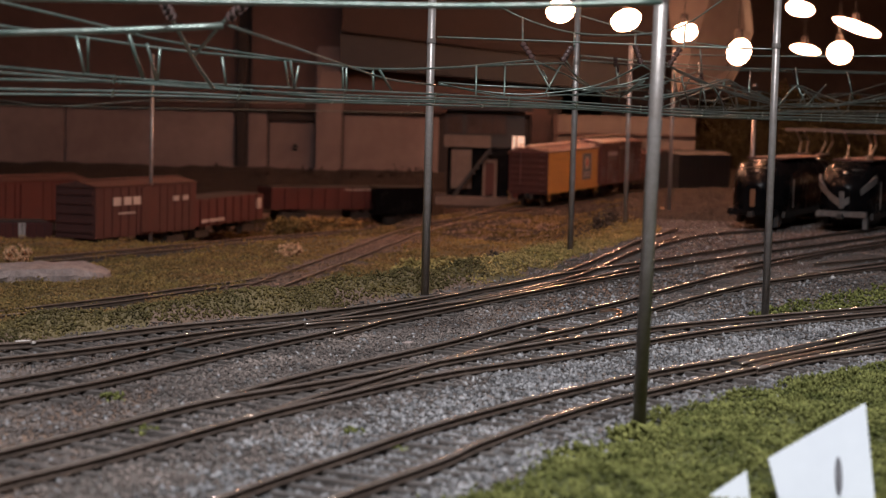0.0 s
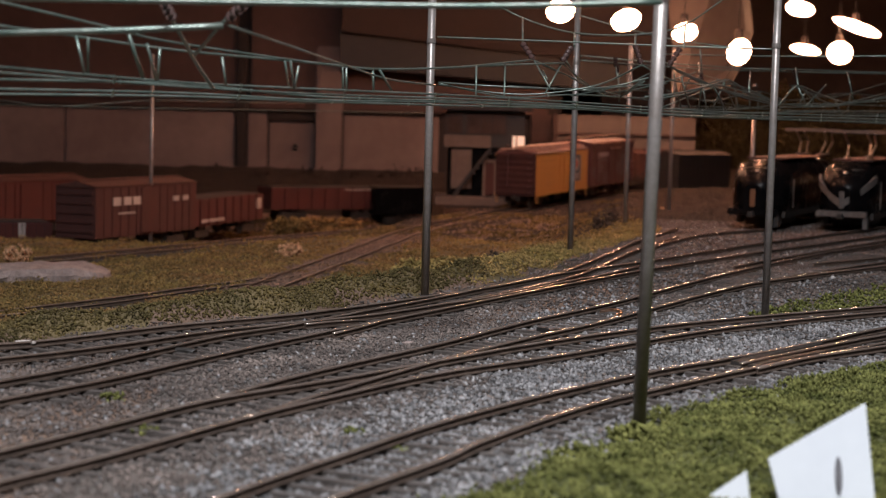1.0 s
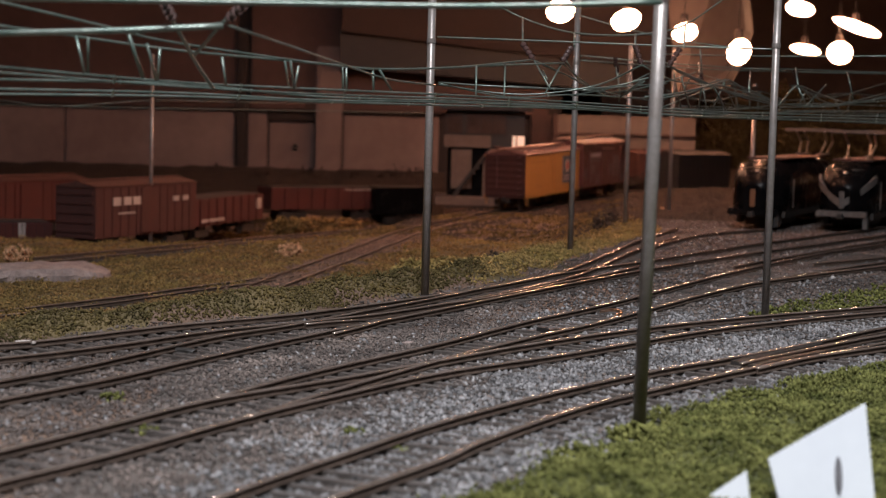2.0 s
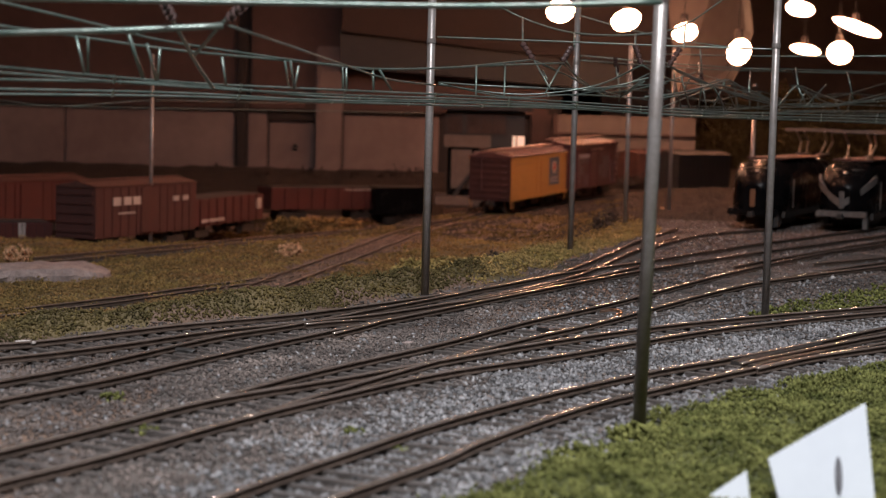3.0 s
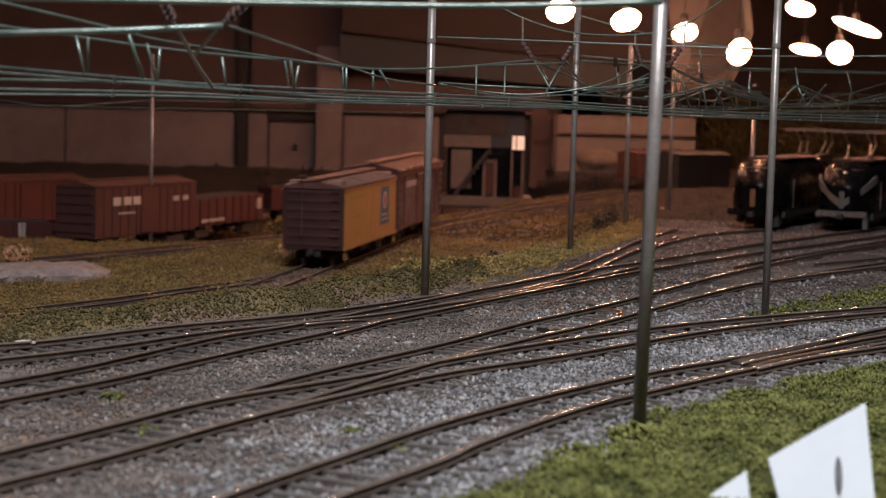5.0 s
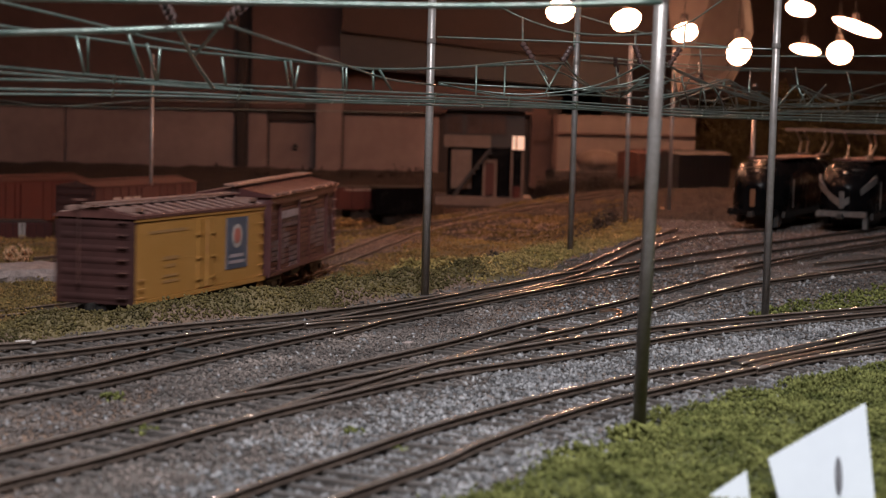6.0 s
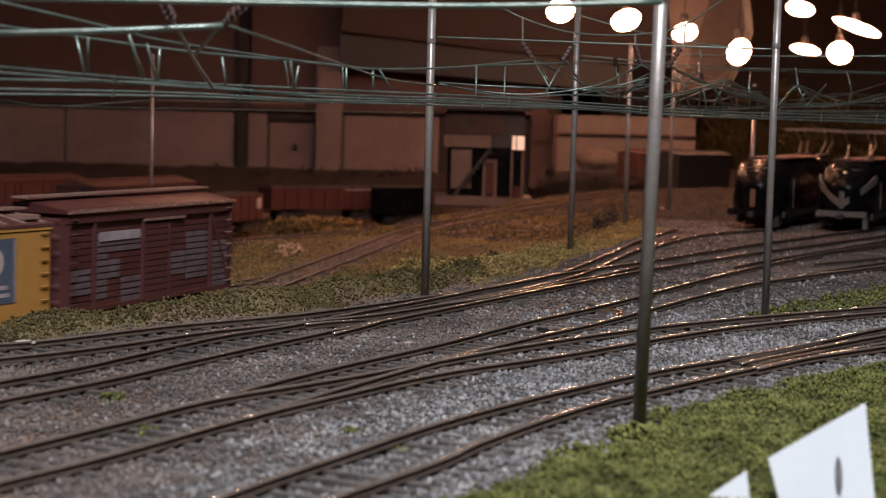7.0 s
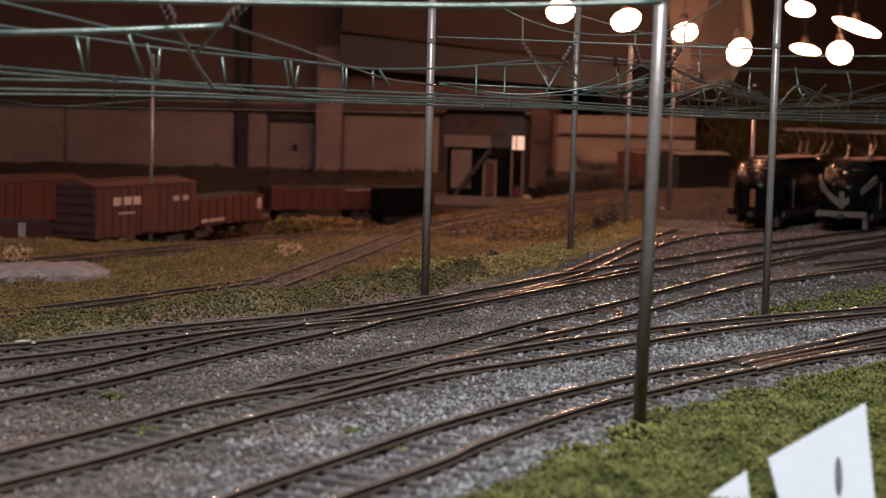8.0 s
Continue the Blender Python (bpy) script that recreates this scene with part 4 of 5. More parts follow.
locomotive("dark streamlined electric locomotive with raised pantograph", ((0.1956, 1.0750)[0], (0.1956, 1.0750)[1], 0), 66, False, (0.165, 0.19))
locomotive("dark electric locomotive with pale whisker stripes on nose", ((0.2522, 1.0759)[0], (0.2522, 1.0759)[1], 0), 66, True, (0.052, 0.135))


# ---------- field details ----------
def rock_slab():
    bm = bmesh.new()
    n = 46
    rng = random.Random(4)
    a, b = Vector((-0.2498, 0.8850, -0.0239)), Vector((-0.1769, 0.9000, -0.0219))
    rows = []
    for i in range(n):
        t = i / (n - 1)
        c = a.lerp(b, t)
        w = 0.022 * (1 - abs(2 * t - 1) ** 3.0) ** 0.5 + 0.0008
        row = []
        for k, (u, h) in enumerate(((-1, 0.0), (-1.04, 0.003), (-0.9, 0.0058), (-0.4, 0.0066), (0.3, 0.0070), (0.9, 0.006), (1, 0.0))):
            r = noise.noise((i * 0.25, k * 0.9, 3)) * 0.0022
            row.append(bm.verts.new((c.x + rng.uniform(-0.0004, 0.0004), c.y + u * w + r, c.z - 0.0035 + 1.25 * h * (0.35 + 0.65 * min(1, 5 * min(t, 1 - t))) + r * 0.5)))
        rows.append(row)
    for r, s in zip(rows, rows[1:]):
        for k in range(6):
            bm.faces.new((r[k], s[k], s[k + 1], r[k + 1]))
    bm.faces.new(rows[0])
    bm.faces.new(rows[-1][::-1])
    bmesh.ops.recalc_face_normals(bm, faces=bm.faces)
    tagged(part("rock_slab", bm, "rock"), "flat pale pinkish grey rock slab on dry turf", "rock")


rock_slab()


def clump(name, centre, size, count, grain, mat, label, kind_flat=0.7, seed=3):
    rng = np.random.default_rng(seed)
    p = rng.normal(0, 1, (count, 3))
    p /= np.linalg.norm(p, axis=1)[:, None]
    p *= rng.uniform(0.35, 1, (count, 1)) ** 0.5 * (1 + 0.35 * np.sin(5 * p[:, :1] + seed) * np.cos(4 * p[:, 1:2]))
    p = p * np.array(size) + np.array(centre)
    ob = scatter(name, p[:, 0], p[:, 1], p[:, 2], rng.uniform(0.5, 1.2, count) * grain, mat, label, kind_flat, seed)
    ob["kind"] = ""
    del ob["kind"]
    return ob


def hedge_bank():
    bm = bmesh.new()
    rows = []
    for i in range(120):
        x = -0.62 + 0.62 * i / 119
        top = 0.0015 + 0.0035 * noise.noise((x * 18, 2, 0)) + 0.0020 * noise.noise((x * 70, 5, 0))
        rows.append([bm.verts.new((x, 1.86 + dy + 0.004 * noise.noise((x * 40, dy * 90, 1)), z)) for dy, z in ((-0.05, -0.05), (-0.03, top - 0.016), (-0.012, top - 0.004), (0.0, top), (0.03, top - 0.012), (0.06, -0.05))])
    for a, b in zip(rows, rows[1:]):
        for k in range(5):
            bm.faces.new((a[k], b[k], b[k + 1], a[k + 1]))
    bmesh.ops.recalc_face_normals(bm, faces=bm.faces)
    tagged(part("embankment", bm, "hedge"), "dark overgrown embankment at the foot of the hall", "embankment", kind="structure")


hedge_bank()


def bushes():
    rng = random.Random(8)
    y = 1.86
    for i in range(30):
        px = -60 + i * 28.5
        if 745 < px:
            break
        x = (px - 784) / 3000 * y
        top = 0.0678 - (rng.uniform(293, 303) - 198) / 3000 * y + 0.0265 * x
        clump("bush", (x, y + rng.uniform(-0.01, 0.01), top - 0.023), (0.026, 0.014, rng.uniform(0.019, 0.021)), 1100, 0.0017, "hedge", "dark leafless brown bush in the hedge", 0.8, 100 + i)
    for i in range(26):
        x = 0.385 + 0.40 * i / 25
        h = 0.082 + 0.03 * noise.noise((x * 9, 1, 4)) + rng.uniform(-0.006, 0.006)
        for k in range(3):
            clump("shrub", (x + rng.uniform(-0.01, 0.01), 2.50 - 0.02 * k, 0.01 + h * (0.85 - 0.36 * k)), (0.022, 0.015, 0.028), 420, 0.0030, "shrub", "dull olive shrub on the slope behind the engines", 0.8, 200 + 3 * i + k)
    for i in range(9):
        x = 0.105 + 0.0125 * i
        clump("bush", (x, 1.70 + rng.uniform(-0.01, 0.01), -0.012), (0.016, 0.012, 0.020 + rng.uniform(-0.003, 0.003)), 700, 0.0017, "hedge", "dark brown bush in front of the storage tank", 0.8, 300 + i)
    clump("turf_mound", (-0.1022, 1.3600, -0.0273), (0.040, 0.02, 0.0075), 900, 0.0022, "dry_foam", "low olive turf mound beside the siding", 0.8, 5)
    clump("dry_tuft", (-0.0914, 1.0200, -0.0179), (0.0075, 0.006, 0.004), 160, 0.0011, "straw", "pale straw coloured tuft of dead grass", 1.2, 6)
    clump("dry_tuft", (-0.2465, 0.9800, -0.0217), (0.008, 0.006, 0.006), 160, 0.0011, "straw", "pale straw coloured tuft of dead grass", 1.4, 7)
    clump("turf_mound", (0.005, 0.80, -0.0085), (0.03, 0.05, 0.006), 1500, 0.0013, "bank_foam", "low ochre turf hump on the bank", 0.8, 77)
    clump("weed", (0.0285, 0.8400, -0.0054), (0.009, 0.008, 0.0045), 160, 0.0013, "bush", "low brown weed on the bank", 1.0, 9)
    clump("weed", (0.1121, 1.1200, -0.0038), (0.016, 0.012, 0.008), 260, 0.0016, "bush", "low brown weed at the foot of a mast", 1.0, 10)
    clump("weed", (-0.0783, 0.4028, -0.0030), (0.003, 0.003, 0.0016), 70, 0.0007, "foam", "small green weed between the rails", 1.0, 11)
    clump("weed", (-0.0633, 0.3604, -0.0030), (0.004, 0.003, 0.0016), 90, 0.0007, "foam", "small green weed between the rails", 1.0, 12)
    clump("weed", (-0.0182, 0.3667, -0.0030), (0.003, 0.0025, 0.0015), 70, 0.0006, "foam", "small green weed between the rails", 1.0, 13)
    clump("weed", (-0.0100, 0.3498, -0.0030), (0.004, 0.002, 0.0012), 70, 0.0006, "foam", "small green weed between the rails", 1.0, 14)
    clump("turf_tuft", (0.0435, 0.3669, -0.0015), (0.007, 0.003, 0.0025), 220, 0.0008, "foam", "green turf tuft at the foot of the mast", 1.0, 15)


bushes()


# ---------- paper tags at the edge of the layout ----------
def paper_tag(label, corners, hole=None):
    t = thing("paper_tag", label, "paper card", "white paper cards")
    bm = bmesh.new()
    f = bm.faces.new([bm.verts.new(p) for p in corners])
    r = bmesh.ops.extrude_face_region(bm, geom=[f])
    bmesh.ops.translate(bm, vec=(0, 0.0004, 0), verts=[v for v in r["geom"] if isinstance(v, bmesh.types.BMVert)])
    bmesh.ops.recalc_face_normals(bm, faces=bm.faces)
    part("card", bm, "card", t)
    if hole:
        bm = bmesh.new()
        bmesh.ops.create_uvsphere(bm, u_segments=12, v_segments=8, radius=1, matrix=Matrix.Translation(hole) @ Matrix.Rotation(radians(-17), 4, "X") @ Matrix.Diagonal((0.0007, 0.0003, 0.0036, 1)))
        part("slot", bm, "slot_grey", t, "dark grey slot mark")


paper_tag("white paper card with a dark slot standing in turf", ((0.0613, 0.3101, 0.0053), (0.0714, 0.3118, 0.0111), (0.0796, 0.3132, 0.0156), (0.0814, 0.3059, -0.0088), (0.0650, 0.3057, -0.0092)), (0.0742, 0.3090, 0.0027))
paper_tag("white paper card corner standing in turf", ((0.0454, 0.3025, -0.0032), (0.0564, 0.3047, 0.0040), (0.0576, 0.3010, -0.0082), (0.0418, 0.3009, -0.0086)))


# ---------- overhead line: soldered wire between the masts ----------
def overhead(label, wires):
    t = thing("overhead_line", label, "overhead wire", "overhead wires")
    for name, r, pts in wires:
        if name == "insulator":
            a, b = Vector(pts[0]), Vector(pts[1])
            bm = cyl(bmesh.new(), a, b, r * 0.45, r * 0.45, 8)
            n = 4
            for i in range(n):
                c, d = a.lerp(b, (i + 0.2) / n), a.lerp(b, (i + 0.75) / n)
                cyl(bm, c, d, r, r * 0.7, 10)
            part("insulator", bm, "insulator", t, "brown ribbed insulator")
        else:
            p = np.array(pts, float)
            part(name, tube(bmesh.new(), smooth(p, 6) if len(p) > 2 else p, r, 6), "wire", t)
            if name == "contact_wire":
                for q in resample(smooth(p, 6), 0.045)[1:-1]:
                    bm = bmesh.new()
                    bmesh.ops.create_icosphere(bm, subdivisions=1, radius=r * 1.9, matrix=Matrix.Translation(q))
                    part("clip", bm, "solder", t, "bright solder blob")
    return t


R1 = 0.00034
overhead("green copper overhead wires strung over the near lines", [
    ("span_wire", 0.00062, [(-0.1018, 0.3600, 0.0891), (-0.0435, 0.3600, 0.0896), (0.0065, 0.3600, 0.0902), (0.0445, 0.3580, 0.0919)]),
    ("arm", 0.00075, [(-0.1046, 0.3700, 0.0819), (-0.0728, 0.3700, 0.0834), (-0.0496, 0.3750, 0.0853)]),
    ("messenger_wire", R1, [(-0.1018, 0.3600, 0.0898), (-0.0912, 0.3700, 0.0877), (-0.0767, 0.3900, 0.0848), (-0.0670, 0.4100, 0.0828), (-0.0416, 0.4600, 0.0806), (-0.0280, 0.4900, 0.0800)]),
    ("messenger_wire", R1, [(-0.1018, 0.3600, 0.0843), (-0.0973, 0.3700, 0.0838), (-0.0857, 0.3900, 0.0828), (-0.0659, 0.4200, 0.0811), (-0.0363, 0.4700, 0.0802), (-0.0220, 0.5000, 0.0798), (-0.0040, 0.5300, 0.0812), (0.0106, 0.5600, 0.0833), (0.0296, 0.6000, 0.0868)]),
    ("messenger_wire", R1, [(-0.0487, 0.3750, 0.0855), (-0.0380, 0.4200, 0.0826), (-0.0269, 0.4700, 0.0794), (-0.0172, 0.5100, 0.0770), (-0.0040, 0.5600, 0.0764)]),
    ("contact_wire", R1, [(-0.1042, 0.3600, 0.0753), (-0.0972, 0.3700, 0.0749), (-0.0657, 0.4200, 0.0733), (-0.0361, 0.4700, 0.0731), (0.0015, 0.5300, 0.0730), (0.0436, 0.6000, 0.0724), (0.1184, 0.7000, 0.0707), (0.2314, 0.8200, 0.0712)]),
    ("contact_wire", R1, [(-0.1071, 0.3700, 0.0743), (-0.0999, 0.3800, 0.0739), (-0.0673, 0.4300, 0.0724), (-0.0368, 0.4800, 0.0718), (0.0016, 0.5400, 0.0720), (0.0444, 0.6100, 0.0714), (0.1202, 0.7100, 0.0696), (0.2343, 0.8300, 0.0699)]),
    ("contact_wire", R1, [(-0.1100, 0.3800, 0.0727), (-0.1025, 0.3900, 0.0725), (-0.0689, 0.4400, 0.0731), (-0.0376, 0.4900, 0.0712), (0.0017, 0.5500, 0.0713)]),
    ("contact_wire", R1, [(-0.1099, 0.3800, 0.0702), (-0.1025, 0.3900, 0.0703), (-0.0688, 0.4400, 0.0708), (-0.0376, 0.4900, 0.0702), (0.0017, 0.5500, 0.0708), (0.0452, 0.6200, 0.0705), (0.1219, 0.7200, 0.0684), (0.2371, 0.8400, 0.0685)]),
    ("contact_wire", R1, [(-0.1157, 0.4000, 0.0689), (-0.1077, 0.4100, 0.0692), (-0.0704, 0.4500, 0.0700), (-0.0383, 0.5000, 0.0698), (-0.0039, 0.5600, 0.0699), (0.0459, 0.6300, 0.0701), (0.0925, 0.6800, 0.0687), (0.1519, 0.7500, 0.0684), (0.2428, 0.8600, 0.0674)]),
    ("dropper", 0.00036, [(-0.0851, 0.3900, 0.0827), (-0.0831, 0.3900, 0.0744)]), ("dropper", 0.00036, [(-0.0824, 0.3900, 0.0825), (-0.0834, 0.3950, 0.0744)]),
    ("dropper", 0.0005, [(-0.0742, 0.3950, 0.0839), (-0.0715, 0.4000, 0.0739)]), ("dropper", 0.00036, [(-0.0707, 0.4000, 0.0818), (-0.0692, 0.4050, 0.0735)]), ("dropper", 0.00036, [(-0.0693, 0.4100, 0.0813), (-0.0698, 0.4100, 0.0736)]),
    ("dropper", 0.00036, [(-0.0570, 0.4300, 0.0802), (-0.0559, 0.4300, 0.0730)]), ("dropper", 0.00036, [(-0.0435, 0.4550, 0.0801), (-0.0427, 0.4600, 0.0729)]), ("dropper", 0.00036, [(-0.0420, 0.4550, 0.0801), (-0.0414, 0.4600, 0.0728)]),
    ("dropper", 0.00036, [(-0.0403, 0.4600, 0.0791), (-0.0413, 0.4600, 0.0728)]), ("dropper", 0.00036, [(-0.0298, 0.4850, 0.0797), (-0.0297, 0.4850, 0.0731)]), ("dropper", 0.00036, [(-0.0289, 0.4850, 0.0797), (-0.0287, 0.4850, 0.0730)]),
    ("dropper", 0.00036, [(-0.0220, 0.5000, 0.0798), (-0.0216, 0.5000, 0.0732)]), ("dropper", 0.00036, [(-0.0200, 0.5000, 0.0795), (-0.0165, 0.5050, 0.0737)]), ("dropper", 0.00036, [(0.0093, 0.5550, 0.0829), (0.0093, 0.5500, 0.0735)]), ("dropper", 0.00036, [(0.0195, 0.5800, 0.0848), (0.0191, 0.5700, 0.0732)]),
    ("hanger", 0.00045, [(-0.0616, 0.3800, 0.0865), (-0.0614, 0.4000, 0.0818), (-0.0616, 0.4150, 0.0785), (-0.0590, 0.4300, 0.0720)]),
    ("hanger", 0.0004, [(-0.0490, 0.3750, 0.0867), (-0.0609, 0.4100, 0.0798)]),
    ("insulator", 0.0012, [(-0.0606, 0.3600, 0.0902), (-0.0614, 0.3800, 0.0865)]),
    ("insulator", 0.0012, [(-0.0423, 0.3600, 0.0902), (-0.0487, 0.3750, 0.0866)]),
])
overhead("thin green span wires and droppers between steel masts", [
    ("span_wire", R1, [(-0.0042, 0.6390, 0.0956), (0.0427, 0.6250, 0.0945), (0.0766, 0.6150, 0.0936), (0.1165, 0.6020, 0.0928)]),
    ("span_wire", R1, [(0.0162, 0.6600, 0.1105), (0.0284, 0.6600, 0.1047), (0.0443, 0.6500, 0.0995), (0.0616, 0.6400, 0.0980), (0.0762, 0.6300, 0.0989), (0.0862, 0.6200, 0.1018), (0.0985, 0.6100, 0.1110)]),
    ("dropper", 0.0004, [(0.0284, 0.6600, 0.1047), (0.0274, 0.6300, 0.0939)]), ("dropper", 0.0004, [(0.0695, 0.6350, 0.0984), (0.0678, 0.6200, 0.0940)]), ("dropper", 0.0004, [(0.0858, 0.6200, 0.1016), (0.0841, 0.6100, 0.0928)]), ("dropper", 0.0004, [(0.0479, 0.6500, 0.0991), (0.0460, 0.6250, 0.0930)]),
    ("insulator", 0.0012, [(0.0274, 0.6300, 0.0935), (0.0312, 0.6200, 0.0873)]), ("insulator", 0.0012, [(0.0450, 0.6250, 0.0925), (0.0415, 0.6200, 0.0870)]),
    ("insulator", 0.0012, [(0.0676, 0.6180, 0.0937), (0.0697, 0.6150, 0.0867)]), ("insulator", 0.0012, [(0.0832, 0.6120, 0.0927), (0.0791, 0.6100, 0.0864)]),
    ("messenger_wire", R1, [(-0.0042, 0.5600, 0.0818), (0.0171, 0.5900, 0.0843), (0.0422, 0.6200, 0.0866)]),
    ("messenger_wire", R1, [(0.0312, 0.6200, 0.0873), (0.0455, 0.6600, 0.0834), (0.0588, 0.7000, 0.0796), (0.0768, 0.7500, 0.0768), (0.0993, 0.8000, 0.0752)]),
    ("messenger_wire", R1, [(0.0418, 0.6200, 0.0866), (0.0491, 0.6500, 0.0827), (0.0587, 0.6900, 0.0790)]),
    ("dropper", 0.00036, [(0.0315, 0.6200, 0.0869), (0.0369, 0.6100, 0.0769)]), ("dropper", 0.00036, [(0.0415, 0.6200, 0.0865), (0.0353, 0.6100, 0.0756)]), ("dropper", 0.00036, [(0.0356, 0.6400, 0.0842), (0.0368, 0.6300, 0.0809)]),
    ("contact_wire", R1, [(-0.0034, 0.6400, 0.0787), (0.0143, 0.6300, 0.0778), (0.0443, 0.6400, 0.0775), (0.0642, 0.6600, 0.0794), (0.0779, 0.6600, 0.0830)]),
    ("contact_wire", R1, [(-0.0033, 0.6400, 0.0779), (0.0185, 0.6300, 0.0752), (0.0353, 0.6300, 0.0754), (0.0561, 0.6300, 0.0793), (0.0700, 0.6150, 0.0865)]),
    ("contact_wire", R1, [(-0.0033, 0.6400, 0.0783), (0.0238, 0.6600, 0.0741), (0.0494, 0.6800, 0.0759), (0.0738, 0.7200, 0.0760), (0.0981, 0.7600, 0.0760)]),
    ("contact_wire", R1, [(0.0522, 0.6600, 0.0775), (0.0685, 0.6700, 0.0794), (0.0901, 0.7000, 0.0818)]),
    ("dropper", 0.00036, [(0.0761, 0.6600, 0.0825), (0.0692, 0.6800, 0.0755)]),
    ("messenger_wire", R1, [(0.0700, 0.6150, 0.0863), (0.0858, 0.6500, 0.0821), (0.1064, 0.7000, 0.0813), (0.1394, 0.7800, 0.0782), (0.1639, 0.8500, 0.0761)]),
    ("messenger_wire", R1, [(0.0791, 0.6100, 0.0862), (0.0980, 0.6600, 0.0826), (0.1215, 0.7200, 0.0782), (0.1538, 0.8000, 0.0751)]),
    ("messenger_wire", R1, [(0.0775, 0.6200, 0.0752), (0.0982, 0.6600, 0.0796), (0.1156, 0.7000, 0.0841)]),
    ("contact_wire", R1, [(0.0808, 0.6600, 0.0748), (0.0967, 0.6800, 0.0778), (0.1092, 0.7000, 0.0818), (0.1358, 0.7600, 0.0795), (0.1658, 0.8200, 0.0755), (0.2000, 0.8500, 0.0771), (0.2532, 0.9000, 0.0858)]),
    ("dropper", 0.00036, [(0.0890, 0.6500, 0.0837), (0.0941, 0.6600, 0.0721)]), ("dropper", 0.00036, [(0.1030, 0.6900, 0.0815), (0.1035, 0.7000, 0.0720)]), ("dropper", 0.00036, [(0.1092, 0.7000, 0.0814), (0.1182, 0.7200, 0.0714)]),
])
overhead("distant green overhead wires above the engine tracks", [
    ("span_wire", R1, [(0.1083, 0.8500, 0.0993), (0.1588, 0.8200, 0.0986), (0.2243, 0.8000, 0.0999)]),
    ("span_wire", R1, [(0.0637, 0.8620, 0.0957), (0.1454, 0.9000, 0.0937), (0.2669, 0.9500, 0.0956)]),
    ("span_wire", R1, [(0.0624, 0.8620, 0.1189), (0.0840, 0.8600, 0.1132), (0.1086, 0.8500, 0.1072), (0.1381, 0.8400, 0.1031)]),
    ("contact_wire", R1, [(0.1564, 0.8000, 0.0757), (0.1687, 0.8200, 0.0845), (0.1857, 0.8500, 0.0817), (0.2148, 0.9000, 0.0783), (0.2675, 0.9500, 0.0831)]),
    ("contact_wire", R1, [(0.1663, 0.8500, 0.0745), (0.2059, 0.9000, 0.0763), (0.2423, 0.9500, 0.0824), (0.2812, 1.0000, 0.0912)]),
    ("contact_wire", R1, [(0.1223, 0.9000, 0.0741), (0.1732, 0.9500, 0.0743), (0.2289, 1.0000, 0.0732), (0.2962, 1.0500, 0.0736)]),
    ("contact_wire", R1, [(0.1261, 0.9500, 0.0705), (0.1792, 1.0000, 0.0699), (0.2406, 1.0500, 0.0697), (0.3105, 1.1000, 0.0702)]),
    ("dropper", 0.0004, [(0.1687, 0.8200, 0.0842), (0.1728, 0.8200, 0.0762)]), ("dropper", 0.0004, [(0.1766, 0.8400, 0.0747), (0.1911, 0.8600, 0.0865)]), ("dropper", 0.0004, [(0.1692, 0.8300, 0.0937), (0.1687, 0.8200, 0.0848)]),
    ("dropper", 0.0004, [(0.1632, 0.9200, 0.0953), (0.1596, 0.9000, 0.0834)]), ("dropper", 0.0004, [(0.1322, 0.9000, 0.0969), (0.1263, 0.8500, 0.0847)]), ("dropper", 0.0004, [(0.0949, 0.9500, 0.0955), (0.0962, 0.9500, 0.0760)]),
    ("insulator", 0.0014, [(0.0942, 0.9500, 0.0967), (0.0950, 0.9500, 0.0923)]), ("insulator", 0.0014, [(0.1323, 0.9000, 0.0939), (0.1305, 0.8800, 0.0858)]), ("insulator", 0.0014, [(0.1687, 0.8300, 0.0926), (0.1698, 0.8300, 0.0882)]),
    ("contact_wire", R1, [(0.1034, 0.8000, 0.0722), (0.1438, 0.8500, 0.0728), (0.1879, 0.9000, 0.0770), (0.2819, 1.0000, 0.0779)]),
    ("contact_wire", R1, [(0.1061, 0.8200, 0.0709), (0.1613, 0.9000, 0.0712), (0.2080, 0.9500, 0.0740), (0.2961, 1.0500, 0.0746)]),
    ("contact_wire", R1, [(0.1157, 0.8500, 0.0686), (0.1802, 0.9200, 0.0683), (0.2823, 1.0000, 0.0684)]),
    ("messenger_wire", R1, [(0.1160, 0.9000, 0.0822), (0.1479, 0.9500, 0.0780), (0.1820, 1.0000, 0.0846), (0.2122, 1.0500, 0.0804), (0.2586, 1.1000, 0.0863), (0.3240, 1.1500, 0.0825)]),
    ("messenger_wire", R1, [(0.1410, 0.9500, 0.0923), (0.1685, 1.0000, 0.0882), (0.2025, 1.0500, 0.0788)]),
    ("messenger_wire", R1, [(0.1916, 0.9500, 0.0874), (0.2252, 1.0000, 0.0824), (0.2674, 1.0500, 0.0916), (0.3089, 1.1000, 0.1015)]),
    ("dropper", 0.0004, [(0.1685, 1.0000, 0.0882), (0.1711, 1.0000, 0.0730)]), ("dropper", 0.0004, [(0.1836, 1.0000, 0.0846), (0.1824, 1.0000, 0.0733)]), ("dropper", 0.0004, [(0.2604, 1.1000, 0.0864), (0.2591, 1.1000, 0.0740)]), ("dropper", 0.0004, [(0.2269, 1.0000, 0.0824), (0.2323, 1.0000, 0.0720)]),
    ("contact_wire", R1, [(0.0816, 0.9500, 0.0788), (0.1090, 1.0000, 0.0833), (0.1424, 1.0500, 0.0806), (0.1969, 1.1000, 0.0760)]),
])
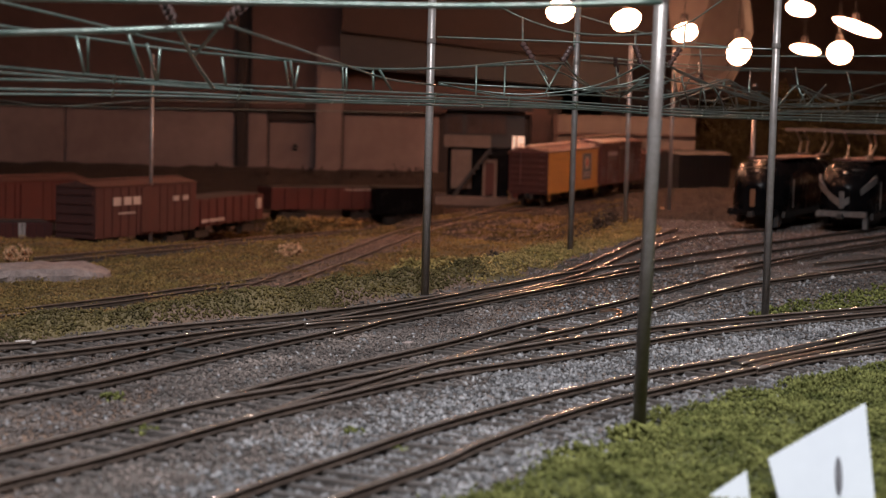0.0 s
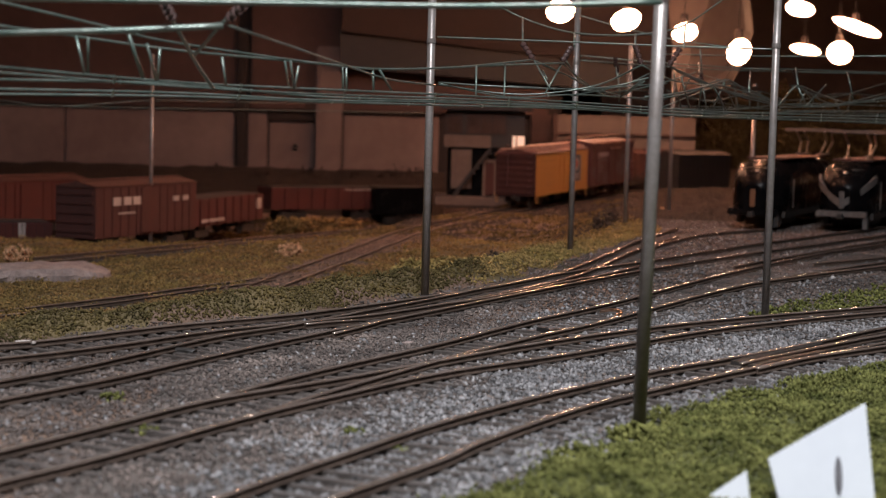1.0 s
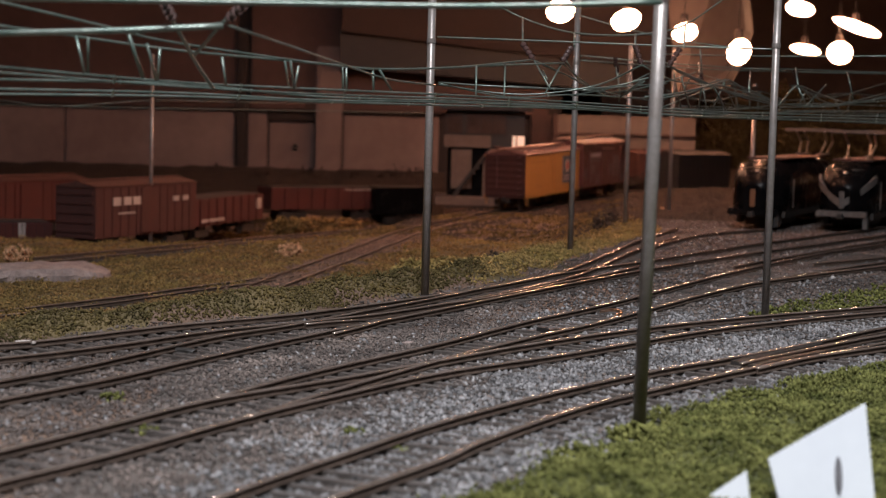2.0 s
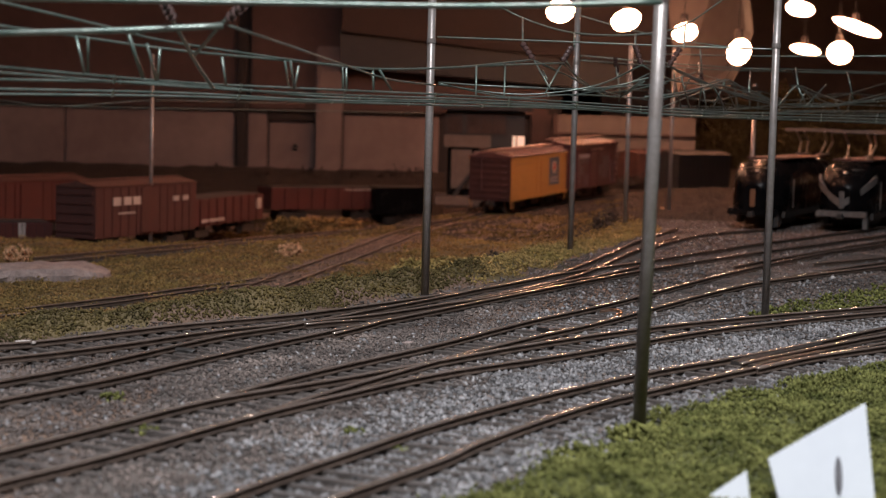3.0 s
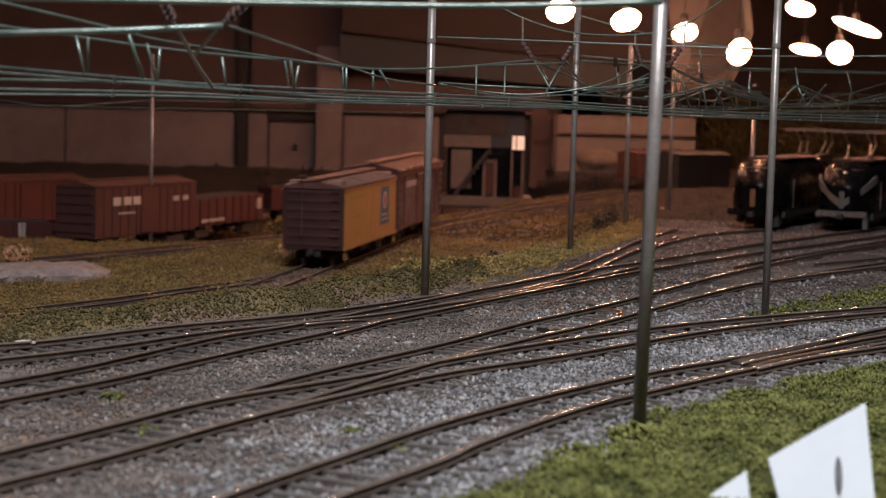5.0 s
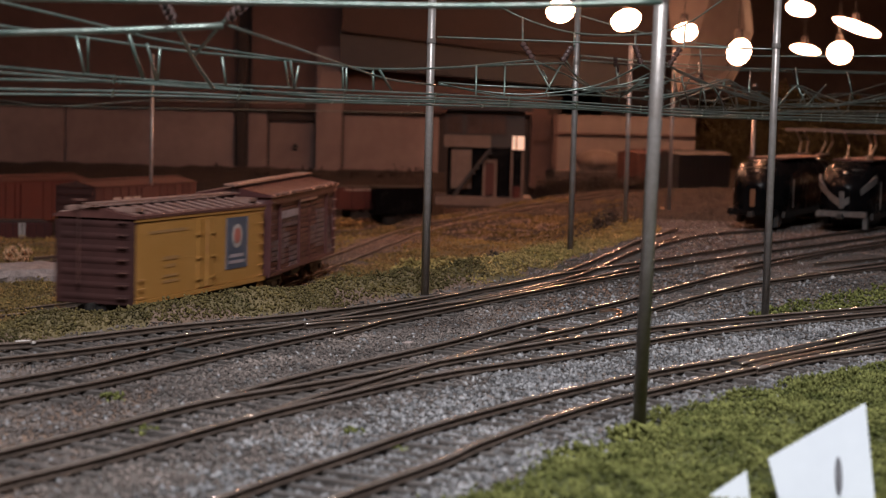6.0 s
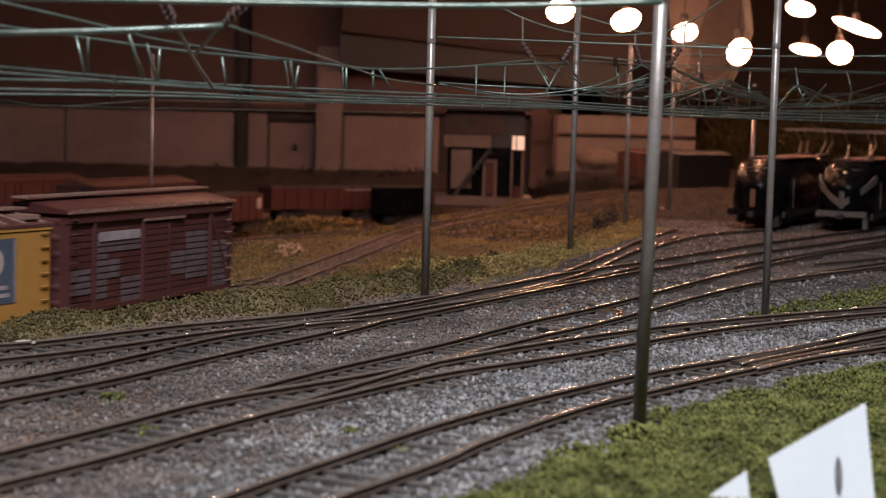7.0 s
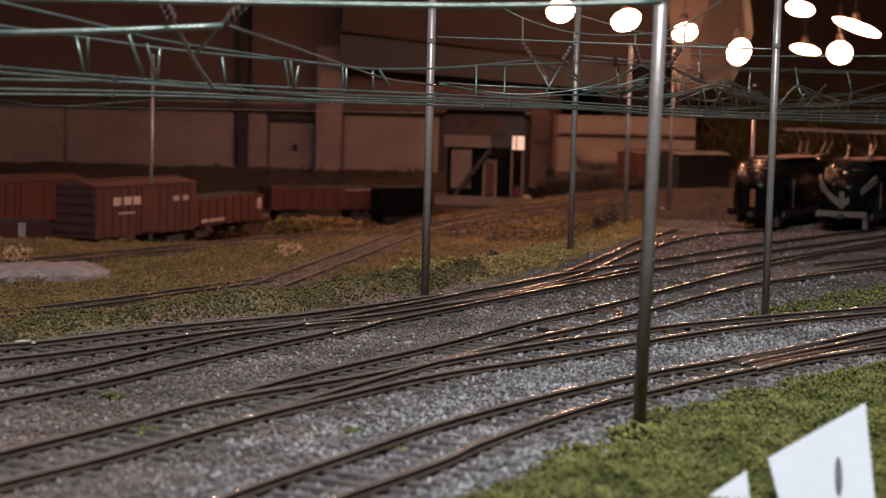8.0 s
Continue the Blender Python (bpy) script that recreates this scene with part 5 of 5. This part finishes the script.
overhead("faint wires slung across the back of the yard", [
    ("messenger_wire", R1, [(-0.3533, 1.2500, 0.0709), (-0.2868, 1.2500, 0.0644), (-0.2197, 1.2700, 0.0705), (-0.1256, 1.3000, 0.0714), (-0.0139, 1.3500, 0.0764)]),
    ("span_wire", R1, [(-0.3533, 1.2500, 0.0643), (-0.2196, 1.2700, 0.0646), (-0.0136, 1.3500, 0.0666)]),
])
overhead("tangle of fine green wires at the junction of the lines", [
    ("messenger_wire", R1, [(0.0487, 0.7000, 0.0897), (0.0574, 0.7200, 0.0810), (0.0744, 0.7500, 0.0762), (0.0857, 0.7400, 0.0833)]),
    ("messenger_wire", R1, [(0.0954, 0.7400, 0.0906), (0.1083, 0.7600, 0.0858), (0.1355, 0.8000, 0.0796), (0.1617, 0.8400, 0.0777)]),
    ("messenger_wire", R1, [(0.0859, 0.7400, 0.0765), (0.1085, 0.7600, 0.0800), (0.1275, 0.7800, 0.0859), (0.1449, 0.8000, 0.0785), (0.1630, 0.8200, 0.0770)]),
    ("messenger_wire", R1, [(0.1690, 0.8600, 0.0771), (0.1766, 0.8600, 0.0856), (0.1895, 0.8800, 0.0781)]),
    ("messenger_wire", R1, [(0.1766, 0.8600, 0.0856), (0.2043, 0.9000, 0.0774), (0.2424, 0.9400, 0.0845)]),
    ("messenger_wire", R1, [(0.0237, 0.6600, 0.0783), (0.0484, 0.7000, 0.0784), (0.0733, 0.7400, 0.0783), (0.0928, 0.7600, 0.0823), (0.1137, 0.7800, 0.0889)]),
    ("messenger_wire", R1, [(0.0523, 0.7200, 0.0759), (0.0757, 0.7400, 0.0811), (0.0901, 0.7600, 0.0873)]),
    ("messenger_wire", R1, [(0.0981, 0.8000, 0.0712), (0.1277, 0.8400, 0.0818), (0.1449, 0.8600, 0.0853), (0.1760, 0.9000, 0.0767)]),
    ("span_wire", R1, [(0.1519, 0.9000, 0.0948), (0.1943, 0.9200, 0.0955), (0.2464, 0.9500, 0.0960)]),
    ("span_wire", R1, [(0.0646, 0.8600, 0.0979), (0.1103, 0.8600, 0.0952), (0.1743, 0.8800, 0.0934)]),
    ("contact_wire", R1, [(0.1100, 0.8500, 0.0691), (0.1523, 0.9000, 0.0695), (0.2072, 0.9600, 0.0698), (0.2622, 1.0000, 0.0728)]),
    ("contact_wire", R1, [(-0.0023, 0.6400, 0.0720), (0.0393, 0.7000, 0.0716), (0.0957, 0.7800, 0.0709), (0.1477, 0.8400, 0.0712), (0.2380, 0.9200, 0.0747)]),
    ("dropper", 0.0003, [(0.1180, 0.8000, 0.1005), (0.1195, 0.8000, 0.0884)]),
    ("dropper", 0.0003, [(0.1197, 0.8000, 0.0848), (0.1220, 0.8000, 0.0726)]),
    ("dropper", 0.0003, [(0.1036, 0.7800, 0.0876), (0.1100, 0.8000, 0.0729)]),
    ("dropper", 0.0003, [(0.1292, 0.8000, 0.0855), (0.1392, 0.8200, 0.0731)]),
    ("dropper", 0.0003, [(0.1484, 0.8400, 0.0879), (0.1496, 0.8400, 0.0723)]),
    ("dropper", 0.0003, [(0.0788, 0.8000, 0.0911), (0.0812, 0.8000, 0.0779)]),
    ("dropper", 0.0003, [(0.1112, 0.7800, 0.0862), (0.1076, 0.8000, 0.0739)]),
    ("dropper", 0.0003, [(0.1857, 0.8800, 0.0844), (0.1815, 0.8800, 0.0750)]),
    ("dropper", 0.0003, [(0.2157, 0.9200, 0.0948), (0.2202, 0.9200, 0.0773)]),
    ("dropper", 0.0003, [(0.1307, 0.8000, 0.0864), (0.1252, 0.8000, 0.0733)]),
    ("insulator", 0.0013, [(0.1190, 0.8000, 0.0890), (0.1197, 0.8000, 0.0848)]), ("insulator", 0.0013, [(0.0784, 0.8000, 0.0953), (0.0788, 0.8000, 0.0911)]),
])
mast(0.235, 1.30, 0.072, 0.0016, "grey steel rod mast behind the engines", 0.0)


# ---------- the moving freight cars ----------
def truck(parent, x):
    t = part("truck", boxes((x - 0.003, x + 0.003, -0.0115, 0.0115, 0.005, 0.0095, 0.0005)), "black", parent, "black cast truck")
    for s in (-1, 1):
        bm = boxes((x - 0.0135, x + 0.0135, s * 0.0125 - 0.0008, s * 0.0125 + 0.0008, 0.0062, 0.0078, 0.0003), (x - 0.0045, x + 0.0045, s * 0.0125 - 0.0009, s * 0.0125 + 0.0009, 0.0026, 0.0062, 0.0003))
        for q in (-1, 1):
            box(bm, x + q * 0.0105 - 0.0018, x + q * 0.0105 + 0.0018, s * 0.0125 - 0.0013, s * 0.0125 + 0.0013, 0.0035, 0.0066, 0.0003)
            cyl(bm, (x + q * 0.0045, s * 0.0125, 0.003), (x + q * 0.0105, s * 0.0125, 0.0066), 0.0006, 0.0006, 6)
        part("sideframe", bm, "black", t)
    for dx in (-0.0105, 0.0105):
        bm = cyl(bmesh.new(), (x + dx, -0.0095, 0.0052), (x + dx, -0.0075, 0.0052), 0.0052, 0.0052, 18)
        cyl(bm, (x + dx, 0.0075, 0.0052), (x + dx, 0.0095, 0.0052), 0.0052, 0.0052, 18)
        cyl(bm, (x + dx, -0.012, 0.0052), (x + dx, 0.012, 0.0052), 0.001, 0.001, 8)
        part("wheelset", bm, "rail", t, "rusty wheels on an axle")


def peaked_roof(L, W, z, rise, over=0.0008):
    bm = bmesh.new()
    pr = [(-W / 2 - over, z - 0.0006), (-W / 2 - over, z + 0.0004), (-W / 4, z + rise * 0.56), (0, z + rise), (W / 4, z + rise * 0.56), (W / 2 + over, z + 0.0004), (W / 2 + over, z - 0.0006)]
    a, b = [[bm.verts.new((x, p, q)) for p, q in pr] for x in (-L / 2 - over, L / 2 + over)]
    for k in range(len(pr)):
        bm.faces.new((a[k], b[k], b[(k + 1) % len(pr)], a[(k + 1) % len(pr)]))
    bm.faces.new(a)
    bm.faces.new(b[::-1])
    bmesh.ops.recalc_face_normals(bm, faces=bm.faces)
    return bm


def car_base(t, L, W, z0):
    part("underframe", boxes((-L / 2 + 0.001, L / 2 - 0.001, -0.004, 0.004, z0 - 0.004, z0, 0.0004), (-L / 2 + 0.03, L / 2 - 0.03, -0.011, 0.011, z0 - 0.0012, z0 - 0.0002)), "black", t)
    part("air_tank", cyl(bmesh.new(), (-0.012, 0.010, z0 - 0.0035), (0.006, 0.010, z0 - 0.0035), 0.0028, 0.0028, 12), "black", t)
    part("brake_cylinder", cyl(bmesh.new(), (0.012, -0.008, z0 - 0.003), (0.024, -0.008, z0 - 0.003), 0.0024, 0.0016, 12), "black", t)
    for s in (-1, 1):
        truck(t, s * (L / 2 - 0.024))
        part("coupler", boxes((min(s * L / 2, s * (L / 2 + 0.0045)), max(s * L / 2, s * (L / 2 + 0.0045)), -0.0013, 0.0013, 0.0075, 0.0105, 0.0004)), "black", t)


def ladder(t, x, y, z0, z1, n, axis, mat):
    """Grab irons one over another, on a side (axis x) or an end (axis y)."""
    for i in range(n):
        z = z0 + (z1 - z0) * i / (n - 1)
        w = 0.0018
        bm = bmesh.new()
        if axis == "x":
            s = 1 if y > 0 else -1
            cyl(bm, (x - w, y + s * 0.0009, z), (x + w, y + s * 0.0009, z), 0.00028, 0.00028, 6)
            for q in (-1, 1):
                cyl(bm, (x + q * w, y - s * 0.0003, z), (x + q * w, y + s * 0.0009, z), 0.00028, 0.00028, 6)
        else:
            s = 1 if x > 0 else -1
            cyl(bm, (x + s * 0.0012, y - w, z), (x + s * 0.0012, y + w, z), 0.00028, 0.00028, 6)
            for q in (-1, 1):
                cyl(bm, (x - s * 0.0003, y + q * w, z), (x + s * 0.0012, y + q * w, z), 0.00028, 0.00028, 6)
        part("grab_iron", bm, mat, t)


def ends(t, L, W, z0, H, mat, n):
    for s in (-1, 1):
        x = s * L / 2
        e = part("end_wall", boxes((min(x, x - s * 0.001), max(x, x - s * 0.001), -W / 2, W / 2, z0, z0 + H, 0.0003)), mat, t, "dark oxide red corrugated end")
        for i in range(n):
            z = z0 + H * (i + 0.6) / (n + 0.2)
            bm = bmesh.new()
            prof = [(0, -0.0014), (0.0004, -0.0006), (0.00055, 0.0), (0.0004, 0.0006), (0, 0.0014)]
            rows = [[bm.verts.new((x + s * a * k, y, z + b)) for a, b in prof] for y, k in ((-W / 2 + 0.0022, 0.1), (-W / 2 + 0.0045, 1), (W / 2 - 0.0045, 1), (W / 2 - 0.0022, 0.1))]
            for r, q in zip(rows, rows[1:]):
                for j in range(4):
                    bm.faces.new((r[j], r[j + 1], q[j + 1], q[j])).smooth = True
            bmesh.ops.recalc_face_normals(bm, faces=bm.faces)
            part("corrugation", bm, mat, e)


def refrigerator_car():
    L, W, z0, H = 0.128, 0.035, 0.0098, 0.0348
    t = thing("refrigerator_car", "yellow sided refrigerator car with dark red ends and roof", "freight car", "moving freight cars")
    car_base(t, L, W, z0)
    part("body", boxes((-L / 2 + 0.001, L / 2 - 0.001, -W / 2, W / 2, z0, z0 + H)), "yellow", t, "weathered yellow body")
    for s in (-1, 1):
        y = s * W / 2
        for i in range(62):
            x = -L / 2 + 0.0028 + i * 0.002
            if abs(x) > 0.0085:
                part("board", boxes((x - 0.00088, x + 0.00088, min(y, y + s * 0.00022), max(y, y + s * 0.00022), z0 + 0.0022, z0 + H - 0.0022)), "yellow", t)
        part("sill", boxes((-L / 2, L / 2, min(y, y + s * 0.0008), max(y, y + s * 0.0008), z0, z0 + 0.002, 0.0002)), "yellow", t, "yellow side sill")
        part("letter_board", boxes((-L / 2, L / 2, min(y, y + s * 0.0006), max(y, y + s * 0.0006), z0 + H - 0.002, z0 + H, 0.0002)), "yellow", t)
        for dx in (-1, 1):
            d = part("door", boxes((min(0, dx * 0.008), max(0, dx * 0.008), min(y, y + s * 0.0007), max(y, y + s * 0.0007), z0 + 0.0025, z0 + H - 0.0025, 0.0002)), "yellow", t, "hinged yellow door leaf")
            for zz in (0.006, 0.015, 0.025):
                part("hinge", boxes((min(dx * 0.0045, dx * 0.0095), max(dx * 0.0045, dx * 0.0095), min(y + s * 0.0006, y + s * 0.0011), max(y + s * 0.0006, y + s * 0.0011), z0 + zz, z0 + zz + 0.0008)), "yellow", d)
        part("door_latch", cyl(bmesh.new(), (0, y + s * 0.0011, z0 + 0.003), (0, y + s * 0.0011, z0 + H - 0.004), 0.0004, 0.0004, 6), "rust_yellow", t)
        # placard at the trailing half
        xp = -0.0325
        face = lambda a, b, z1, z2, k: boxes((a, b, min(y + s * (0.00030 + k * 0.0001), y + s * (0.0004 + k * 0.0001)), max(y + s * (0.00030 + k * 0.0001), y + s * (0.0004 + k * 0.0001)), z1, z2))
        p = part("placard", face(xp - 0.0118, xp + 0.0118, z0 + 0.0080, z0 + 0.0308, 0), "blue_paint", t, "blue painted placard with a red and white emblem")
        part("placard_border", face(xp - 0.0113, xp - 0.0109, z0 + 0.0085, z0 + 0.0303, 1), "grey_paint", p)
        part("placard_border", face(xp + 0.0109, xp + 0.0113, z0 + 0.0085, z0 + 0.0303, 1), "grey_paint", p)
        for r, k, mat in ((0.0050, 1.2, "white_paint"), (0.0034, 2.4, "red_paint")):
            bm = bmesh.new()
            ring = []
            for i in range(28):
                a = 2 * math.pi * i / 28
                q = r * (1 + 0.06 * math.cos(2 * a))
                ring.append(bm.verts.new((xp + q * math.cos(a), y + s * (0.0004 + k * 0.0001), z0 + 0.0230 + q * math.sin(a) * (1.0 if math.sin(a) > 0 else 1.25))))
            f = bm.faces.new(ring)
            g = bmesh.ops.extrude_face_region(bm, geom=[f])
            bmesh.ops.translate(bm, vec=(0, -s * 0.0001, 0), verts=[v for v in g["geom"] if isinstance(v, bmesh.types.BMVert)])
            bmesh.ops.recalc_face_normals(bm, faces=bm.faces)
            part("emblem", bm, mat, p, "round emblem")
        for z1, z2, w in ((0.0130, 0.0145, 0.0075), (0.0103, 0.0117, 0.0085)):
            part("lettering", face(xp - w, xp + w, z0 + z1, z0 + z2, 1), "grey_paint", p, "pale lettering bar")
        for xa, xb, z1, z2 in ((0.018, 0.052, 0.0278, 0.0290), (0.026, 0.040, 0.0165, 0.0180), (0.029, 0.038, 0.0135, 0.0147), (0.026, 0.040, 0.0095, 0.0106), (0.026, 0.040, 0.0072, 0.0083)):
            part("lettering", face(xa, xb, z0 + z1, z0 + z2, 0), "letter_dark", t, "faded dark lettering bar")
        ladder(t, -L / 2 + 0.0045, y, z0 + 0.003, z0 + H - 0.003, 7, "x", "rust_yellow")
        ladder(t, L / 2 - 0.0045, y, z0 + 0.003, z0 + 0.010, 3, "x", "rust_yellow")
        for dx in (-1, 1):
            bm = cyl(bmesh.new(), (dx * (L / 2 - 0.0065), y, z0), (dx * (L / 2 - 0.0065), y, z0 - 0.005), 0.0003, 0.0003, 6)
            cyl(bm, (dx * (L / 2 - 0.002), y, z0), (dx * (L / 2 - 0.002), y, z0 - 0.005), 0.0003, 0.0003, 6)
            cyl(bm, (dx * (L / 2 - 0.0068), y, z0 - 0.005), (dx * (L / 2 - 0.0017), y, z0 - 0.005), 0.0003, 0.0003, 6)
            part("stirrup_step", bm, "rust_yellow", t)
    ends(t, L, W, z0, H, "end_red", 7)
    for s in (-1, 1):
        ladder(t, s * L / 2, 0.0125, z0 + 0.003, z0 + H - 0.002, 7, "y", "rust")
    r = part("roof", peaked_roof(L, W, z0 + H, 0.0036), "rust_roof", t, "dark red ribbed roof")
    for i in range(13):
        x = -L / 2 + 0.004 + i * (L - 0.008) / 12
        for s in (-1, 1):
            bm = bmesh.new()
            cyl(bm, (x, s * 0.004, z0 + H + 0.0034), (x, s * (W / 2), z0 + H + 0.0008), 0.0005, 0.0005, 6)
            part("roof_rib", bm, "roof_rib", r)
    part("running_board", boxes(*[(-L / 2 - 0.003, L / 2 + 0.003, -0.0034 + k * 0.0024, -0.0034 + k * 0.0024 + 0.002, z0 + H + 0.0046, z0 + H + 0.0054) for k in range(3)]), "roof_rib", t, "worn wooden running board")
    for x in (-L / 2 + 0.008, L / 2 - 0.008):
        for y in (-0.011, 0.011):
            part("ice_hatch", boxes((x - 0.0045, x + 0.0045, y - 0.0042, y + 0.0042, z0 + H + 0.0016, z0 + H + 0.0036, 0.0004)), "roof_rib", t, "raised ice hatch cover")
    bm = cyl(bmesh.new(), (L / 2 + 0.0022, -0.006, z0 + 0.008), (L / 2 + 0.0022, -0.006, z0 + H + 0.006), 0.0004, 0.0004, 6)
    cyl(bm, (L / 2 + 0.0022, -0.006, z0 + H + 0.006), (L / 2 + 0.0022, -0.006, z0 + H + 0.0066), 0.0028, 0.0028, 14)
    part("brake_wheel", bm, "rust", t)
    return t


def stock_car():
    L, W, z0, H = 0.1316, 0.035, 0.0110, 0.0375
    t = thing("stock_car", "oxide red slatted livestock car with weathered grey panels", "freight car", "moving freight cars")
    car_base(t, L, W, z0)
    part("floor", boxes((-L / 2 + 0.001, L / 2 - 0.001, -W / 2 + 0.0012, W / 2 - 0.0012, z0, z0 + 0.0012)), "black", t)
    # A black block stands for the shade seen between the slats.
    part("inside_shade", boxes((-L / 2 + 0.001, L / 2 - 0.001, -W / 2 + 0.0030, W / 2 - 0.0030, z0 + 0.0013, z0 + H)), "black", t, "black block for the shade inside, behind the slats")
    n = 13
    for s in (-1, 1):
        y = s * (W / 2 - 0.0011)
        lo, hi = min(y, y + s * 0.0006), max(y, y + s * 0.0006)
        for i in range(n):
            z = z0 + 0.0022 + (H - 0.0075) * i / (n - 1)
            for xa, xb in ((-L / 2 + 0.001, -0.0095), (0.0095, L / 2 - 0.001)):
                part("slat", boxes((xa, xb, lo, hi, z - 0.00105, z + 0.00105)), "stock_side", t)
            part("slat", boxes((-0.0092, 0.0092, lo + s * 0.0007, hi + s * 0.0007, z - 0.00105, z + 0.00105)), "stock_side", t)
        for x in (-L / 2 + 0.0014, -0.0465, -0.0102, 0.0102, 0.0465, L / 2 - 0.0014):
            part("post", boxes((x - 0.0009, x + 0.0009, min(y, y + s * 0.0016), max(y, y + s * 0.0016), z0, z0 + H, 0.0002)), "stock_side", t)
        for xa, xb in ((-0.0465, -0.0635),):
            part("brace", cyl(bmesh.new(), (xa, y + s * 0.0011, z0 + H - 0.0045), (xb, y + s * 0.0011, z0 + 0.002), 0.0007, 0.0007, 4), "stock_side", t)
        part("side_sill", boxes((-L / 2, L / 2, min(y, y + s * 0.0014), max(y, y + s * 0.0014), z0 - 0.0006, z0 + 0.0012)), "stock_side", t)
        part("top_board", boxes((-L / 2, L / 2, min(y, y + s * 0.0018), max(y, y + s * 0.0018), z0 + H - 0.0045, z0 + H, 0.0002)), "stock_side", t, "red fascia board")
        y2 = y + s * 0.0006
        lo2, hi2 = min(y2, y2 + s * 0.00035), max(y2, y2 + s * 0.00035)
        for xa, xb, ia, ib in ((0.012, 0.044, 8, 11), (0.028, 0.036, 4, 7), (-0.026, -0.044, 2, 10), (-0.049, -0.062, 0, 8), (0.049, 0.062, 2, 6), (0.037, 0.046, 1, 8), (0.012, 0.026, 0, 4), (-0.012, -0.024, 3, 7)):
            for i in range(ia, ib):
                z = z0 + 0.0022 + (H - 0.0075) * i / (n - 1)
                part("worn_slat", boxes((min(xa, xb), max(xa, xb), lo2, hi2, z - 0.00095, z + 0.00095)), "grey_wash", t, "slat with worn greyish paint")
        part("placard", boxes((0.013, 0.043, hi2 if s > 0 else lo2 - 0.0004, hi2 + 0.0004 if s > 0 else lo2, z0 + 0.0255, z0 + 0.0290)), "grey_paint", t, "pale greyish lettering panel")
        part("door_track", boxes((-0.022, 0.011, min(y, y + s * 0.0022), max(y, y + s * 0.0022), z0 + H - 0.0056, z0 + H - 0.0046)), "roof_rib", t)
        ladder(t, -L / 2 + 0.004, y + s * 0.0014, z0 + 0.003, z0 + H - 0.003, 7, "x", "roof_rib")
        ladder(t, L / 2 - 0.004, y + s * 0.0014, z0 + 0.003, z0 + H - 0.003, 7, "x", "rust")
    ends(t, L, W - 0.001, z0, H, "stock_side", 6)
    r = part("roof", peaked_roof(L, W, z0 + H, 0.0038, 0.0012), "roof_red", t, "oxide red peaked roof with bright edge")
    for s in (-1, 1):
        # Edge strips and seams carry the roof's highlight in their pale colour.
        part("eave_glint", boxes((-L / 2 - 0.001, L / 2 + 0.001, s * (W / 2 + 0.0012) - 0.0005, s * (W / 2 + 0.0012) + 0.0005, z0 + H - 0.0008, z0 + H + 0.0004, 0.0002)), "eave_glint", r, "worn shiny roof edge strip, highlight put into its pale colour")
        for i in range(26):
            x = -L / 2 + 0.003 + i * (L - 0.006) / 25
            part("roof_seam", boxes((x - 0.0003, x + 0.0003, s * (W / 2 + 0.0006) - 0.0009, s * (W / 2 + 0.0006) + 0.0009, z0 + H + 0.0003, z0 + H + 0.0009)), "eave_glint", r)
    part("running_board", boxes(*[(-L / 2 - 0.004, L / 2 + 0.004, -0.0036 + k * 0.0025, -0.0036 + k * 0.0025 + 0.0022, z0 + H + 0.0046, z0 + H + 0.0054) for k in range(3)]), "roof_rib", t, "worn wooden running board")
    for x in (-L / 2 - 0.002, L / 2 + 0.002):
        part("brace_iron", cyl(bmesh.new(), (x, 0, z0 + H + 0.0046), (x * 0.97, 0, z0 + H - 0.003), 0.0005, 0.0005, 6), "black", t)
    return t


REEFER = refrigerator_car()
STOCK = stock_car()


# ---------- moving things ----------
# seconds, distance of the leading end along the branch
RUN = [(0.0, 0.5367), (1.0, 0.5650), (1.5, 0.5805), (3.0, 0.6190), (3.5, 0.6715), (4.3, 0.8411), (4.5, 0.8900), (6.0, 1.3094), (6.3, 1.3818), (6.6, 1.4355), (7.0, 1.4880), (7.2, 1.5147), (7.5, 1.5673), (7.9, 1.6399), (8.05, 1.668)]
START = 0.1632


def along(s):
    seg = np.linalg.norm(np.diff(CAR_PATH, axis=0), axis=1)
    w = np.concatenate([[0], np.cumsum(seg)])
    return np.array([np.interp(s, w, CAR_PATH[:, 0]), np.interp(s, w, CAR_PATH[:, 1])])


def lead(t):
    ts, ss = np.array([r[0] for r in RUN]), np.array([r[1] for r in RUN])
    m = np.gradient(ss, ts)
    i = min(max(int(np.searchsorted(ts, t)) - 1, 0), len(ts) - 2)
    h = ts[i + 1] - ts[i]
    u = (t - ts[i]) / h
    return float((1 + 2 * u) * (1 - u) ** 2 * ss[i] + u * (1 - u) ** 2 * h * m[i] + u * u * (3 - 2 * u) * ss[i + 1] + u * u * (u - 1) * h * m[i + 1]) - START


def on_track(s, L):
    a, b = along(s - 0.024), along(s - L + 0.024)
    za, zb = float(rail_z(*a)), float(rail_z(*b))
    mid = (a + b) / 2
    d = a - b
    return pose(mid[0], mid[1], (za + zb) / 2, 0, -math.degrees(math.atan2(za - zb, np.hypot(*d))), math.degrees(math.atan2(d[1], d[0])))


def motions():
    times = [0.1 * k for k in range(81)]
    walk(REEFER, [(t, on_track(lead(t), 0.128)) for t in times])
    walk(STOCK, [(t, on_track(lead(t) - 0.1343, 0.1316)) for t in times])


motions()
